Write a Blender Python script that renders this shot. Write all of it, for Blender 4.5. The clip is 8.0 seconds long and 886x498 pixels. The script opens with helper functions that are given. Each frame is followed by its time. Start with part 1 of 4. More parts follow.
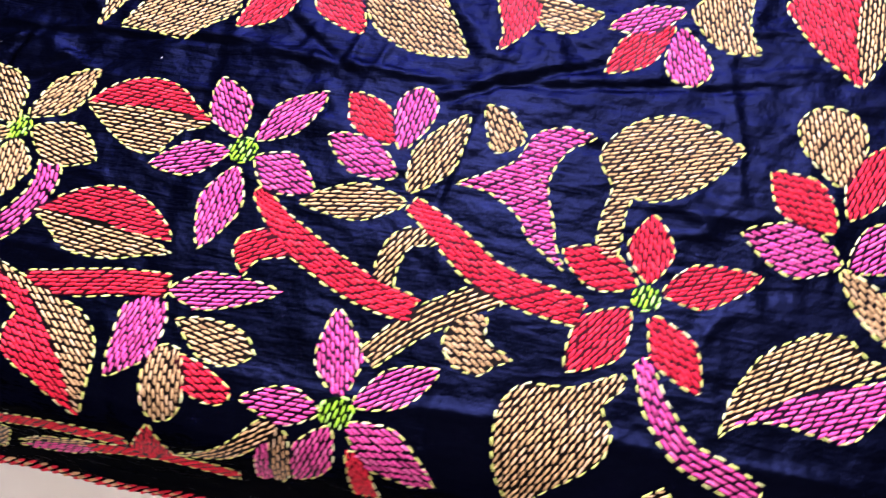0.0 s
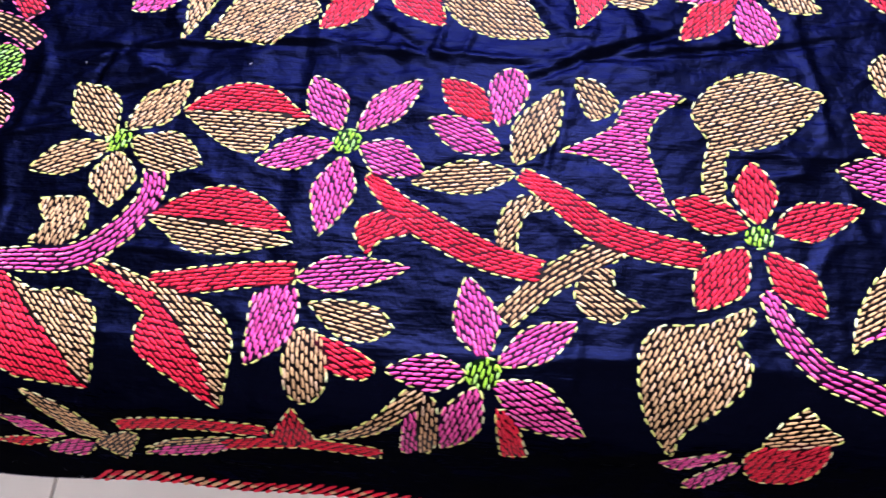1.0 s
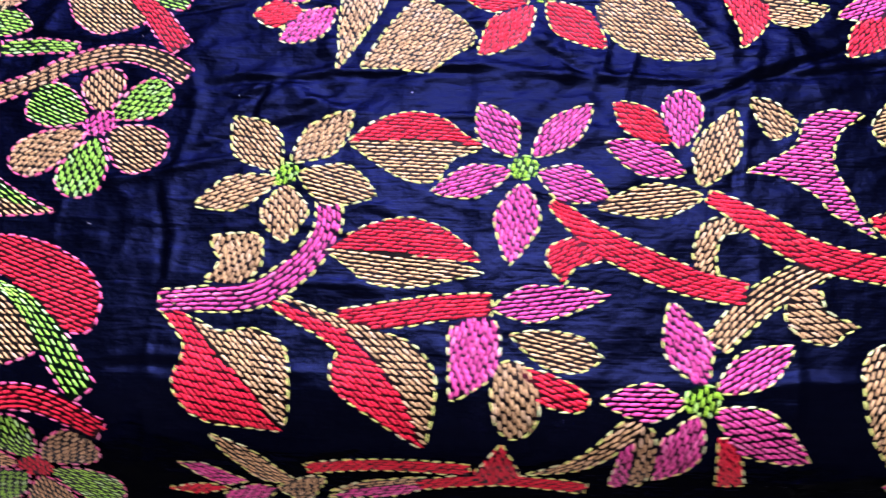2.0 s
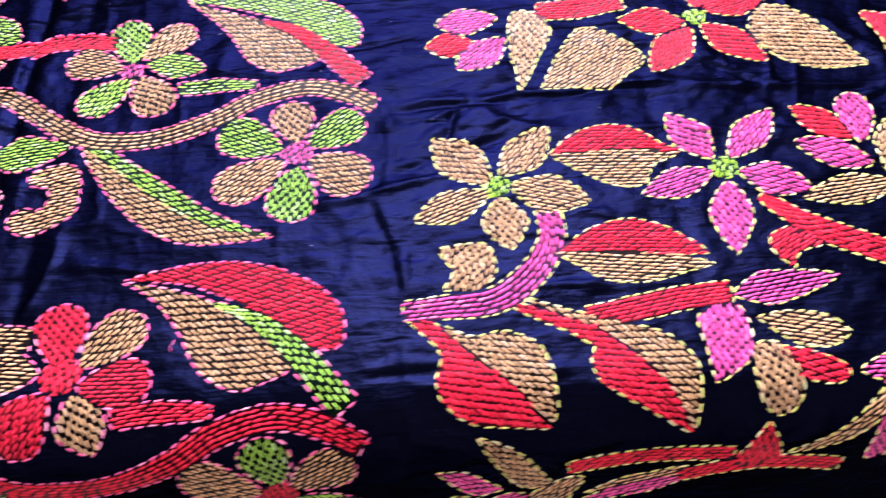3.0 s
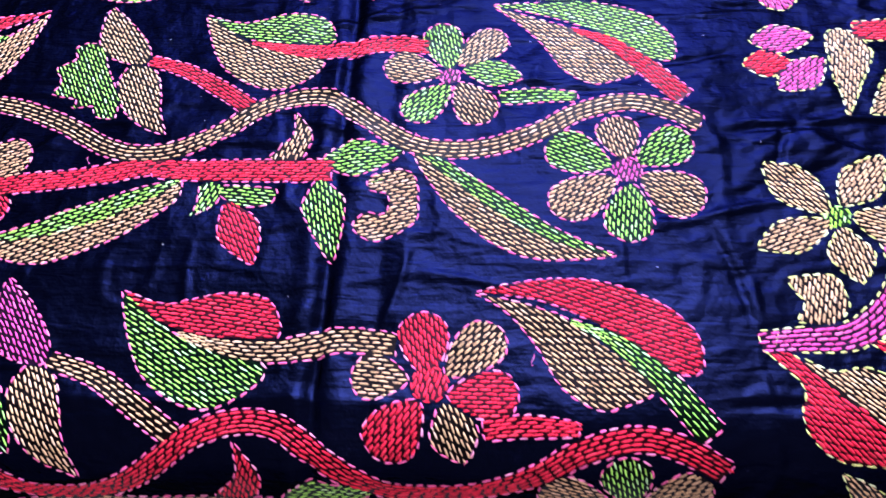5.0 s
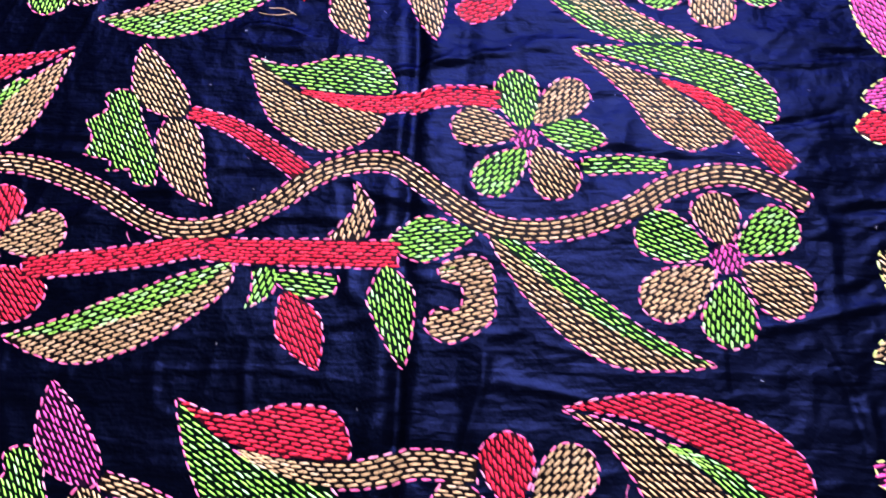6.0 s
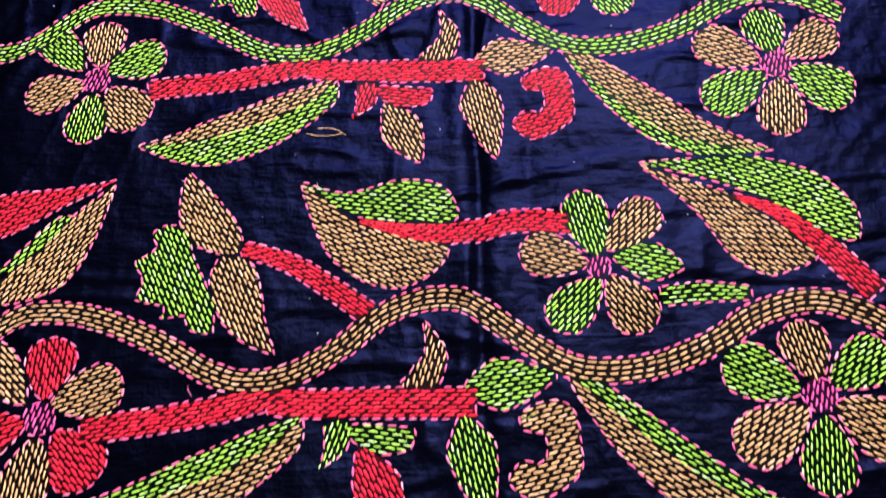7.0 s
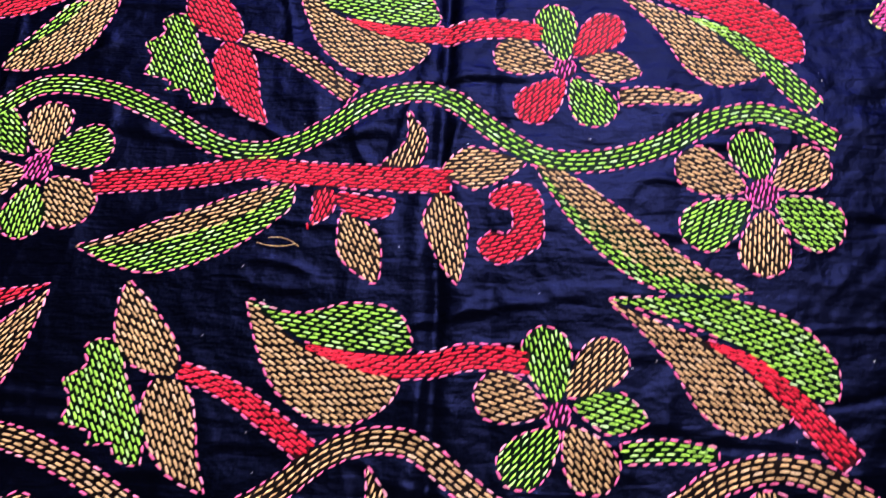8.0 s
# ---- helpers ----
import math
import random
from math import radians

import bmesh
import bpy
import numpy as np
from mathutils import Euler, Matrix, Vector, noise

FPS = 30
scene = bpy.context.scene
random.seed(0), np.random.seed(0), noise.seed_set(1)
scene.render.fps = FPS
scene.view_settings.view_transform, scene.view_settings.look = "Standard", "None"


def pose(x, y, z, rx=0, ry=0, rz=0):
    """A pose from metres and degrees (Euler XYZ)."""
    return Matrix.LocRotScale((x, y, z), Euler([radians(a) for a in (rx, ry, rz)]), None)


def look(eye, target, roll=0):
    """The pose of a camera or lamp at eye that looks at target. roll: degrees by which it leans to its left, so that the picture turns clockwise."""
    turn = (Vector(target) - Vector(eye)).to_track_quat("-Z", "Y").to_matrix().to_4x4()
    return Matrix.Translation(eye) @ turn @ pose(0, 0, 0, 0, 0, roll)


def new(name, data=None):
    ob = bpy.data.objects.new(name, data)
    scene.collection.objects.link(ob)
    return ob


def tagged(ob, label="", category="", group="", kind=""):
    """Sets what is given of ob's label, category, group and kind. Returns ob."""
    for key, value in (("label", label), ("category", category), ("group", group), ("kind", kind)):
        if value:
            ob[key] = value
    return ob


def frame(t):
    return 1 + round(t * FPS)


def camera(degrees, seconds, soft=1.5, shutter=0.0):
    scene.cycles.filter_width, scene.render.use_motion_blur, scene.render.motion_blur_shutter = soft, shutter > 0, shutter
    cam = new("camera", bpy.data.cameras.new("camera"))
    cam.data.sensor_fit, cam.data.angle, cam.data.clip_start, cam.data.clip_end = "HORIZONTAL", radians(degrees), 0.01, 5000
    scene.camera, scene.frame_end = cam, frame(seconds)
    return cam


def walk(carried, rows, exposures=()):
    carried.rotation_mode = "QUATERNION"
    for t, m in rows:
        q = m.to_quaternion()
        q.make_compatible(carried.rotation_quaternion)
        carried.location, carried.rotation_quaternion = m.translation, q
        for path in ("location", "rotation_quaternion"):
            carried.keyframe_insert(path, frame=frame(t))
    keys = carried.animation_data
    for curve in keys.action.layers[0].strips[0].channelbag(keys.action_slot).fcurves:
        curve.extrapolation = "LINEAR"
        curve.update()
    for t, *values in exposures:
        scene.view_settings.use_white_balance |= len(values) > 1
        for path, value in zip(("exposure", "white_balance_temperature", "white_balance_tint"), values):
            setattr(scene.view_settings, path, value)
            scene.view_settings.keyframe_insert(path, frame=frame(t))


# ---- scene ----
cam = camera(56.0, 8.0, soft=1.3, shutter=0.5)
EXPOSURES = [(0.0, 1.0, 5850, 17), (0.5, 0.98, 5500, 20), (1.0, 0.88, 5350, 18), (1.5, 0.88, 5300, 18), (3.0, 1.15, 5750, 23), (3.5, 1.42, 5750, 23), (4.0, 1.12, 5250, 24), (4.5, 1.08, 4850, 24), (6.0, 0.84, 5200, 15), (6.5, 0.66, 5900, 14), (7.0, 0.42, 6200, 11), (7.5, 0.58, 6850, 11), (8.0, 0.30, 6050, 14)]
WINDOW_WATTS, FILL_WATTS = 150.0, 80.0
FABRIC_DARK, FABRIC_LIGHT, FABRIC_LUSTRE, FABRIC_GLOSS = (0.0011, 0.0013, 0.0048), (0.0019, 0.0022, 0.0079), 0.97, 0.08
TILE_X, TILE_Y = -0.12, -0.35
PATH = [
    (0.0, (0.2947, -0.0290, 0.6060), (0.2184, 0.1514, 0.1459), -12.44),
    (0.5, (0.2545, -0.0628, 0.6044), (0.1903, 0.1325, 0.1487), -12.14),
    (1.0, (0.2196, -0.0836, 0.6101), (0.1690, 0.1286, 0.1602), -9.19),
    (1.5, (0.1739, -0.0808, 0.6151), (0.1217, 0.1311, 0.1652), -9.68),
    (1.7, (0.1522, -0.0781, 0.6124), (0.1034, 0.1355, 0.1630), -9.05),
    (2.8, (-0.0127, -0.1248, 0.6032), (-0.0115, 0.1472, 0.1836), -3.14),
    (3.0, (-0.0442, -0.1288, 0.6014), (-0.0355, 0.1452, 0.1832), -1.64),
    (3.5, (-0.0930, -0.1352, 0.6075), (-0.0932, 0.1339, 0.1861), -2.61),
    (4.0, (-0.1337, -0.1303, 0.6054), (-0.1423, 0.1368, 0.1828), -3.10),
    (4.5, (-0.1700, -0.1287, 0.6156), (-0.1844, 0.1357, 0.1915), -3.31),
    (4.7, (-0.1811, -0.1261, 0.6197), (-0.2018, 0.1382, 0.1958), -4.07),
    (5.8, (-0.2235, -0.0105, 0.6413), (-0.2557, 0.1954, 0.1868), -7.33),
    (6.0, (-0.2352, 0.0054, 0.6383), (-0.2651, 0.2075, 0.1819), -6.81),
    (6.5, (-0.2663, 0.0440, 0.6507), (-0.2961, 0.2424, 0.1927), -7.17),
    (7.0, (-0.2785, 0.0855, 0.6539), (-0.3031, 0.2815, 0.1946), -8.14),
    (7.5, (-0.2713, 0.1278, 0.6586), (-0.2952, 0.3202, 0.1977), -7.57),
    (8.0, (-0.2570, 0.1696, 0.6537), (-0.2809, 0.3565, 0.1905), -5.21),
]
walk(cam, [(t, look(eye, target, roll)) for t, eye, target, roll in PATH], exposures=EXPOSURES)

# ---- light: daylight from an assumed window behind the platform's far side, and an added ceiling fill ----
TOP = 0.24           # height of the bedding's upper face over the floor
ROUND = 0.04         # radius of its front edge
LEAN_OUT = 0.35     # how far the hanging part swings out, per metre of drop
HEM = -7.6           # cloth coordinate of the front hem, in cm
world = bpy.data.worlds.new("daylight")
scene.world = world
world.use_nodes = True
sky = world.node_tree.nodes.new("ShaderNodeTexSky")
sky.sky_type = "NISHITA"
sky.sun_disc = False
sky.sun_elevation, sky.sun_rotation = radians(48), radians(20)
world.node_tree.links.new(sky.outputs[0], world.node_tree.nodes["Background"].inputs[0])
world.node_tree.nodes["Background"].inputs[1].default_value = 0.1


def area_light(name, at, target, size_x, size_y, watts, colour):
    lamp = bpy.data.lights.new(name, "AREA")
    lamp.shape, lamp.size, lamp.size_y, lamp.energy, lamp.color = "RECTANGLE", size_x, size_y, watts, colour
    ob = new(name, lamp)
    ob.matrix_world = look(at, target)
    return ob


# Area lamp added inside the unseen window to carry its daylight.
area_light("window_light", (0.0, 2.02, 1.6), (-0.1, 0.2, 0.3), 1.5, 1.3, WINDOW_WATTS, (0.93, 0.96, 1.0))
# Overhead fill lamp, added to balance the brightness of cloth and floor.
area_light("added_fill_lamp", (0.1, 1.6, 2.555), (0.1, 1.6, 0.0), 1.15, 0.12, FILL_WATTS, (1.0, 0.97, 0.92))

# ---- materials ----


def material(name, rough, metal=0.0):
    m = bpy.data.materials.new(name)
    m.use_nodes = True
    b = m.node_tree.nodes["Principled BSDF"]
    b.inputs["Roughness"].default_value, b.inputs["Metallic"].default_value = rough, metal
    return m, m.node_tree.nodes, m.node_tree.links, b


def ramp(nodes, links, fac, stops):
    r = nodes.new("ShaderNodeValToRGB")
    els = r.color_ramp.elements
    els[0].position, els[0].color = stops[0][0], (*stops[0][1], 1)
    els[1].position, els[1].color = stops[-1][0], (*stops[-1][1], 1)
    for p, c in stops[1:-1]:
        els.new(p).color = (*c, 1)
    links.new(fac, r.inputs[0])
    return r.outputs[0]


def mixed(c, k, to=(1, 1, 1)):
    return tuple(a + (b - a) * k for a, b in zip(c, to))


def thread(name, colour, pale, dark):
    """Glossy six-strand cotton: each stitch has its own shade, with the twist of its strands as relief and the shade of
    its grooves in the colour.
    """
    m, nodes, links, b = material(name, 0.66)
    b.inputs["Specular IOR Level"].default_value = 0.10
    geo = nodes.new("ShaderNodeNewGeometry")
    shade = ramp(nodes, links, geo.outputs["Random Per Island"],
                 [(0.0, mixed(colour, dark, (0, 0, 0))), (0.35, colour), (0.75, colour), (1.0, mixed(colour, pale))])
    uv = nodes.new("ShaderNodeUVMap")
    wave = nodes.new("ShaderNodeTexWave")
    wave.wave_type, wave.bands_direction = "BANDS", "DIAGONAL"
    wave.inputs["Scale"].default_value, wave.inputs["Distortion"].default_value = 1.6, 1.0
    links.new(uv.outputs[0], wave.inputs["Vector"])
    # Shade between the strands, painted into the colour along the relief's low bands.
    groove_shade = nodes.new("ShaderNodeMix")
    groove_shade.data_type, groove_shade.blend_type = "RGBA", "MULTIPLY"
    groove_shade.inputs[0].default_value = 0.45
    links.new(shade, groove_shade.inputs[6])
    links.new(ramp(nodes, links, wave.outputs["Fac"], [(0.0, (0.45, 0.45, 0.45)), (0.6, (1, 1, 1))]), groove_shade.inputs[7])
    links.new(groove_shade.outputs[2], b.inputs["Base Color"])
    bump = nodes.new("ShaderNodeBump")
    bump.inputs["Strength"].default_value, bump.inputs["Distance"].default_value = 0.5, 0.0006
    links.new(wave.outputs["Fac"], bump.inputs["Height"])
    links.new(bump.outputs[0], b.inputs["Normal"])
    return m


TAN = thread("tan_thread", (0.62, 0.350, 0.165), 0.13, 0.36)
GREEN = thread("lime_green_thread", (0.41, 0.72, 0.080), 0.38, 0.35)
RED = thread("red_thread", (0.62, 0.011, 0.034), 0.02, 0.34)
PINK = thread("magenta_thread", (0.68, 0.064, 0.27), 0.10, 0.34)
ROSE = thread("rose_outline_thread", (0.74, 0.11, 0.28), 0.22, 0.18)
CREAM = thread("pale_yellow_outline_thread", (0.66, 0.66, 0.17), 0.30, 0.2)
LIME = thread("bright_lime_thread", (0.36, 0.62, 0.03), 0.2, 0.3)


def gap_tint(name, colour):
    """An added tint in the thread's hue that shows between the stitches of a motif, with the lustre of the cloth under
    it.
    """
    m, nodes, links, b = material(name, 0.5, 0.7)
    b.inputs["Specular IOR Level"].default_value = 0.05
    coord = nodes.new("ShaderNodeTexCoord")
    n = nodes.new("ShaderNodeTexNoise")
    n.inputs["Scale"].default_value, n.inputs["Detail"].default_value = 260.0, 4.0
    links.new(coord.outputs["Object"], n.inputs["Vector"])
    links.new(ramp(nodes, links, n.outputs["Fac"], [(0.3, mixed(colour, 0.5, (0, 0, 0))), (0.7, colour)]), b.inputs["Base Color"])
    return m


# Dark tints added for the gaps; the cloth itself is plain navy there.
GAP_TINT = {TAN: gap_tint("brown_gap_tint", (0.0042, 0.0019, 0.0019)), GREEN: gap_tint("green_gap_tint", (0.0004, 0.0034, 0.0010)),
       RED: gap_tint("maroon_gap_tint", (0.026, 0.0016, 0.0046)), PINK: gap_tint("plum_gap_tint", (0.010, 0.0014, 0.009)),
       LIME: gap_tint("moss_gap_tint", (0.002, 0.008, 0.0015))}


def fabric_material():
    """Navy cotton satin: fine weave, faint slubs and rubbed patches, with a soft sheen."""
    m, nodes, links, b = material("navy_cotton_satin", 0.4, FABRIC_LUSTRE)
    uv = nodes.new("ShaderNodeUVMap")
    big = nodes.new("ShaderNodeTexNoise")
    big.inputs["Scale"].default_value, big.inputs["Detail"].default_value = 9.0, 6.0
    links.new(uv.outputs[0], big.inputs["Vector"])
    stretch = nodes.new("ShaderNodeMapping")
    stretch.inputs["Scale"].default_value = (14.0, 900.0, 1.0)
    links.new(uv.outputs[0], stretch.inputs["Vector"])
    slub = nodes.new("ShaderNodeTexNoise")
    slub.inputs["Scale"].default_value, slub.inputs["Detail"].default_value = 1.0, 3.0
    links.new(stretch.outputs[0], slub.inputs["Vector"])
    links.new(ramp(nodes, links, big.outputs["Fac"], [(0.3, FABRIC_DARK), (0.7, FABRIC_LIGHT)]), b.inputs["Base Color"])
    links.new(ramp(nodes, links, slub.outputs["Fac"], [(0.3, (0.34,) * 3), (0.7, (0.43,) * 3)]), b.inputs["Roughness"])
    b.inputs["Specular IOR Level"].default_value = FABRIC_GLOSS
    b.inputs["Specular Tint"].default_value = (0.05, 0.055, 0.16, 1)
    crumple = nodes.new("ShaderNodeTexNoise")
    crumple.inputs["Scale"].default_value, crumple.inputs["Detail"].default_value = 55.0, 5.0
    links.new(uv.outputs[0], crumple.inputs["Vector"])
    total = nodes.new("ShaderNodeMath")
    total.operation = "MULTIPLY_ADD"
    total.inputs[1].default_value = 0.05
    links.new(slub.outputs["Fac"], total.inputs[0])
    links.new(crumple.outputs["Fac"], total.inputs[2])
    pulled = nodes.new("ShaderNodeMapping")
    pulled.inputs["Scale"].default_value = (38.0, 150.0, 1.0)
    links.new(uv.outputs[0], pulled.inputs["Vector"])
    wrinkle = nodes.new("ShaderNodeTexNoise")
    wrinkle.inputs["Scale"].default_value, wrinkle.inputs["Detail"].default_value, wrinkle.inputs["Distortion"].default_value = 1.0, 1.5, 0.8
    links.new(pulled.outputs[0], wrinkle.inputs["Vector"])
    both = nodes.new("ShaderNodeMath")
    both.operation = "MULTIPLY_ADD"
    both.inputs[1].default_value = 0.30
    links.new(wrinkle.outputs["Fac"], both.inputs[0])
    links.new(total.outputs[0], both.inputs[2])
    bump = nodes.new("ShaderNodeBump")
    bump.inputs["Strength"].default_value, bump.inputs["Distance"].default_value = 0.8, 0.0030
    links.new(both.outputs[0], bump.inputs["Height"])
    links.new(bump.outputs[0], b.inputs["Normal"])
    return m


def plain_material(name, colour, rough, scale=6.0, bump_distance=0.0005, spread=0.12):
    m, nodes, links, b = material(name, rough)
    coord = nodes.new("ShaderNodeTexCoord")
    n = nodes.new("ShaderNodeTexNoise")
    n.inputs["Scale"].default_value, n.inputs["Detail"].default_value = scale, 8.0
    links.new(coord.outputs["Object"], n.inputs["Vector"])
    links.new(ramp(nodes, links, n.outputs["Fac"], [(0.3, mixed(colour, spread, (0, 0, 0))), (0.7, colour)]), b.inputs["Base Color"])
    bump = nodes.new("ShaderNodeBump")
    bump.inputs["Strength"].default_value, bump.inputs["Distance"].default_value = 0.3, bump_distance
    links.new(n.outputs["Fac"], bump.inputs["Height"])
    links.new(bump.outputs[0], b.inputs["Normal"])
    return m


FABRIC = fabric_material()
TILE = plain_material("ivory_glazed_tile", (0.88, 0.84, 0.78), 0.22, 5.0)
GROUT = plain_material("grey_grout", (0.28, 0.26, 0.24), 0.9, 60.0)
# Paint of the unseen walls and ceiling, kept dark to limit bounced light.
PLASTER = plain_material("grey_brown_wall_paint", (0.26, 0.24, 0.22), 0.85, 14.0)
# Near wall's paint, toned for the light it returns to the hanging cloth.
BOUNCE_PAINT = plain_material("brown_wall_paint", (0.25, 0.21, 0.18), 0.8, 14.0)
TICKING = plain_material("cream_mattress_ticking", (0.55, 0.50, 0.42), 0.9, 120.0)
FRAME_PAINT = plain_material("white_frame_paint", (0.78, 0.78, 0.76), 0.45, 20.0)
GLASS, _n, _l, _b = material("window_glass", 0.02)
_b.inputs["Transmission Weight"].default_value = 1.0
# Glow for the added, unseen ceiling fixture.
GLOW, _n, _l, _b = material("fill_diffuser", 0.6)
_b.inputs["Emission Color"].default_value, _b.inputs["Emission Strength"].default_value = (1.0, 0.97, 0.92, 1), 4.0

# ---- structure: room, floor ----


def mesh_object(name, verts, faces, mat, parent=None, smooth=False):
    me = bpy.data.meshes.new(name)
    me.from_pydata([tuple(v) for v in verts], [], [tuple(f) for f in faces])
    for one in mat if isinstance(mat, (list, tuple)) else [mat]:
        me.materials.append(one)
    if smooth:
        me.polygons.foreach_set("use_smooth", [True] * len(me.polygons))
    ob = new(name, me)
    ob.parent = parent
    return ob


def box_bm(bm, lo, hi, bevel=0.0):
    made = bmesh.ops.create_cube(bm, size=1.0)
    for v in made["verts"]:
        v.co = Vector([(a + b) / 2 + c * (b - a) for a, b, c in zip(lo, hi, v.co)])
    if bevel:
        edges = list({e for v in made["verts"] for e in v.link_edges})
        bmesh.ops.bevel(bm, geom=edges, offset=bevel, segments=3, affect="EDGES", profile=0.5)


def part(name, bm, mat, parent=None, label=""):
    me = bpy.data.meshes.new(name)
    bm.to_mesh(me)
    bm.free()
    me.materials.append(mat)
    ob = new(name, me)
    ob.parent = parent
    return tagged(ob, label)


def box(name, lo, hi, mat, parent=None, bevel=0.0, label=""):
    bm = bmesh.new()
    box_bm(bm, lo, hi, bevel)
    return part(name, bm, mat, parent, label)


# Assumed room shell; none of its walls is in view.
X0, X1, Y0, Y1, CEIL = -1.9, 1.9, -0.5, 2.1, 2.6
tagged(box("floor", (X0 - 0.12, Y0 - 0.12, -0.1), (X1 + 0.12, Y1 + 0.12, -0.004), GROUT), "ivory glazed tile floor with thin grey joints", "floor", kind="structure")
tagged(box("ceiling", (X0 - 0.12, Y0 - 0.12, CEIL), (X1 + 0.12, Y1 + 0.12, CEIL + 0.1), PLASTER), "unseen plain grey-brown ceiling, toned to set the bounced light", "ceiling", kind="structure")
# South wall is added close by, as a reflection for the front drop.
for nm, lo, hi in (("wall_west", (X0 - 0.12, Y0, 0), (X0, Y1, CEIL)), ("wall_east", (X1, Y0, 0), (X1 + 0.12, Y1, CEIL)),
                   ("added_wall_south", (X0 - 0.12, Y0 - 0.12, 0), (X1 + 0.12, Y0, CEIL))):
    tagged(box(nm, lo, hi, BOUNCE_PAINT if nm == "added_wall_south" else PLASTER), "unseen plain grey-brown wall, toned to set the bounced light", "wall", kind="structure")
wall_north = tagged(new("wall_north"), "unseen grey-brown wall with an assumed window opening, toned to set the bounced light", "wall", kind="structure")
for lo, hi in (((X0 - 0.12, Y1, 0), (-0.8, Y1 + 0.12, CEIL)), ((0.8, Y1, 0), (X1 + 0.12, Y1 + 0.12, CEIL)),
               ((-0.8, Y1, 0), (0.8, Y1 + 0.12, 0.9)), ((-0.8, Y1, 2.2), (0.8, Y1 + 0.12, CEIL))):
    box("wall_panel", lo, hi, PLASTER, wall_north)
window_1 = tagged(new("window_1"), "assumed window out of view, white framed with clear glass", "window", kind="structure")
for lo, hi in (((-0.8, Y1 + 0.04, 0.9), (-0.75, Y1 + 0.09, 2.2)), ((0.75, Y1 + 0.04, 0.9), (0.8, Y1 + 0.09, 2.2)),
               ((-0.75, Y1 + 0.04, 0.9), (0.75, Y1 + 0.09, 0.95)), ((-0.75, Y1 + 0.04, 2.15), (0.75, Y1 + 0.09, 2.2)),
               ((-0.025, Y1 + 0.04, 0.95), (0.025, Y1 + 0.09, 2.15))):
    box("window_frame", lo, hi, FRAME_PAINT, window_1)
for x0, x1 in ((-0.75, -0.025), (0.025, 0.75)):
    pane = box("pane", (x0, Y1 + 0.06, 0.95), (x1, Y1 + 0.066, 2.15), GLASS, window_1)
    pane.visible_shadow = False
# Tube fixture added out of view as a body for the overhead fill.
tube = tagged(new("added_fill_fixture"), "white tube light added on the ceiling as unseen fill", "lamp")
tube.location = (0.1, 1.6, CEIL)
box("housing", (-0.62, -0.04, -0.03), (0.62, 0.04, 0.0), FRAME_PAINT, tube, 0.004)
box("diffuser", (-0.59, -0.025, -0.038), (0.59, 0.025, -0.0305), GLOW, tube, 0.002)

# ---- the support: a low mattress under the cloth ----
mattress = tagged(new("mattress"), "low cream mattress lying on the tile floor under the cloth", "mattress")
mattress.location = (-0.1, 0.6, 0)
bm = bmesh.new()
box_bm(bm, (-0.9, -0.585, 0.002), (0.9, 0.585, TOP - 0.012), 0.032)
part("body", bm, TICKING, mattress)
for z in (0.035, TOP - 0.05):
    bm = bmesh.new()
    rim = [(-0.9, -0.585), (0.9, -0.585), (0.9, 0.585), (-0.9, 0.585)]
    for (ax, ay), (bx, by) in zip(rim, rim[1:] + rim[:1]):
        box_bm(bm, (min(ax, bx) - 0.004, min(ay, by) - 0.004, z - 0.004), (max(ax, bx) + 0.004, max(ay, by) + 0.004, z + 0.004), 0.003)
    part("piping", bm, TICKING, mattress)

# ---- the cloth's surface ----
# Cloth coordinates are centimetres: u along the front edge, s across it, from the hem (negative) to the far side.
LATTICE = np.random.RandomState(5).rand(64, 64)


def value_noise(x, y):
    xi, yi = np.floor(x).astype(int), np.floor(y).astype(int)
    fx, fy = x - xi, y - yi
    fx, fy = fx * fx * (3 - 2 * fx), fy * fy * (3 - 2 * fy)
    a, b = LATTICE[xi % 64, yi % 64], LATTICE[(xi + 1) % 64, yi % 64]
    c, d = LATTICE[xi % 64, (yi + 1) % 64], LATTICE[(xi + 1) % 64, (yi + 1) % 64]
    return a + (b - a) * fx + (c - a) * fy + (a - b - c + d) * fx * fy


# single folds pressed into the cloth: from, to, depth in cm
FOLDS = (((-7.5, 20.7), (13.0, 21.7), 0.16), ((20.0, 19.0), (31.0, 23.2), 0.17), ((23.0, 20.8), (40.0, 22.8), 0.13), ((23.4, 19.5), (22.6, 13.5), 0.16),
         ((-2.3, 21.3), (-3.1, 17.8), 0.12), ((-7.4, 14.5), (-5.8, 7.8), 0.09), ((-6.5, 16.0), (2.0, 19.2), 0.10), ((26.0, 18.6), (38.0, 17.2), 0.09),
         ((-8.5, 3.9), (-1.0, 4.1), 0.12), ((-4.0, 27.0), (-9.5, 25.6), 0.10), ((-6.0, 36.0), (-1.0, 34.8), 0.12), ((-5.5, 31.0), (0.5, 30.6), 0.10),
         ((-36.0, 17.5), (-24.0, 16.8), 0.08), ((-31.0, 43.8), (-20.0, 44.6), 0.11), ((-19.0, 24.2), (-9.0, 23.4), 0.09), ((12.0, 24.0), (17.0, 20.4), 0.10))


def creases(x, y, width):
    """Thin ridges along the mid level of a noise, 1 at the crest."""
    return np.exp(-((value_noise(x, y) - 0.5) / width) ** 2)


STITCHED = np.zeros((640, 400))      # how far the embroidery stiffens the cloth, on a grid of 0.25 cm from (-80, -20)


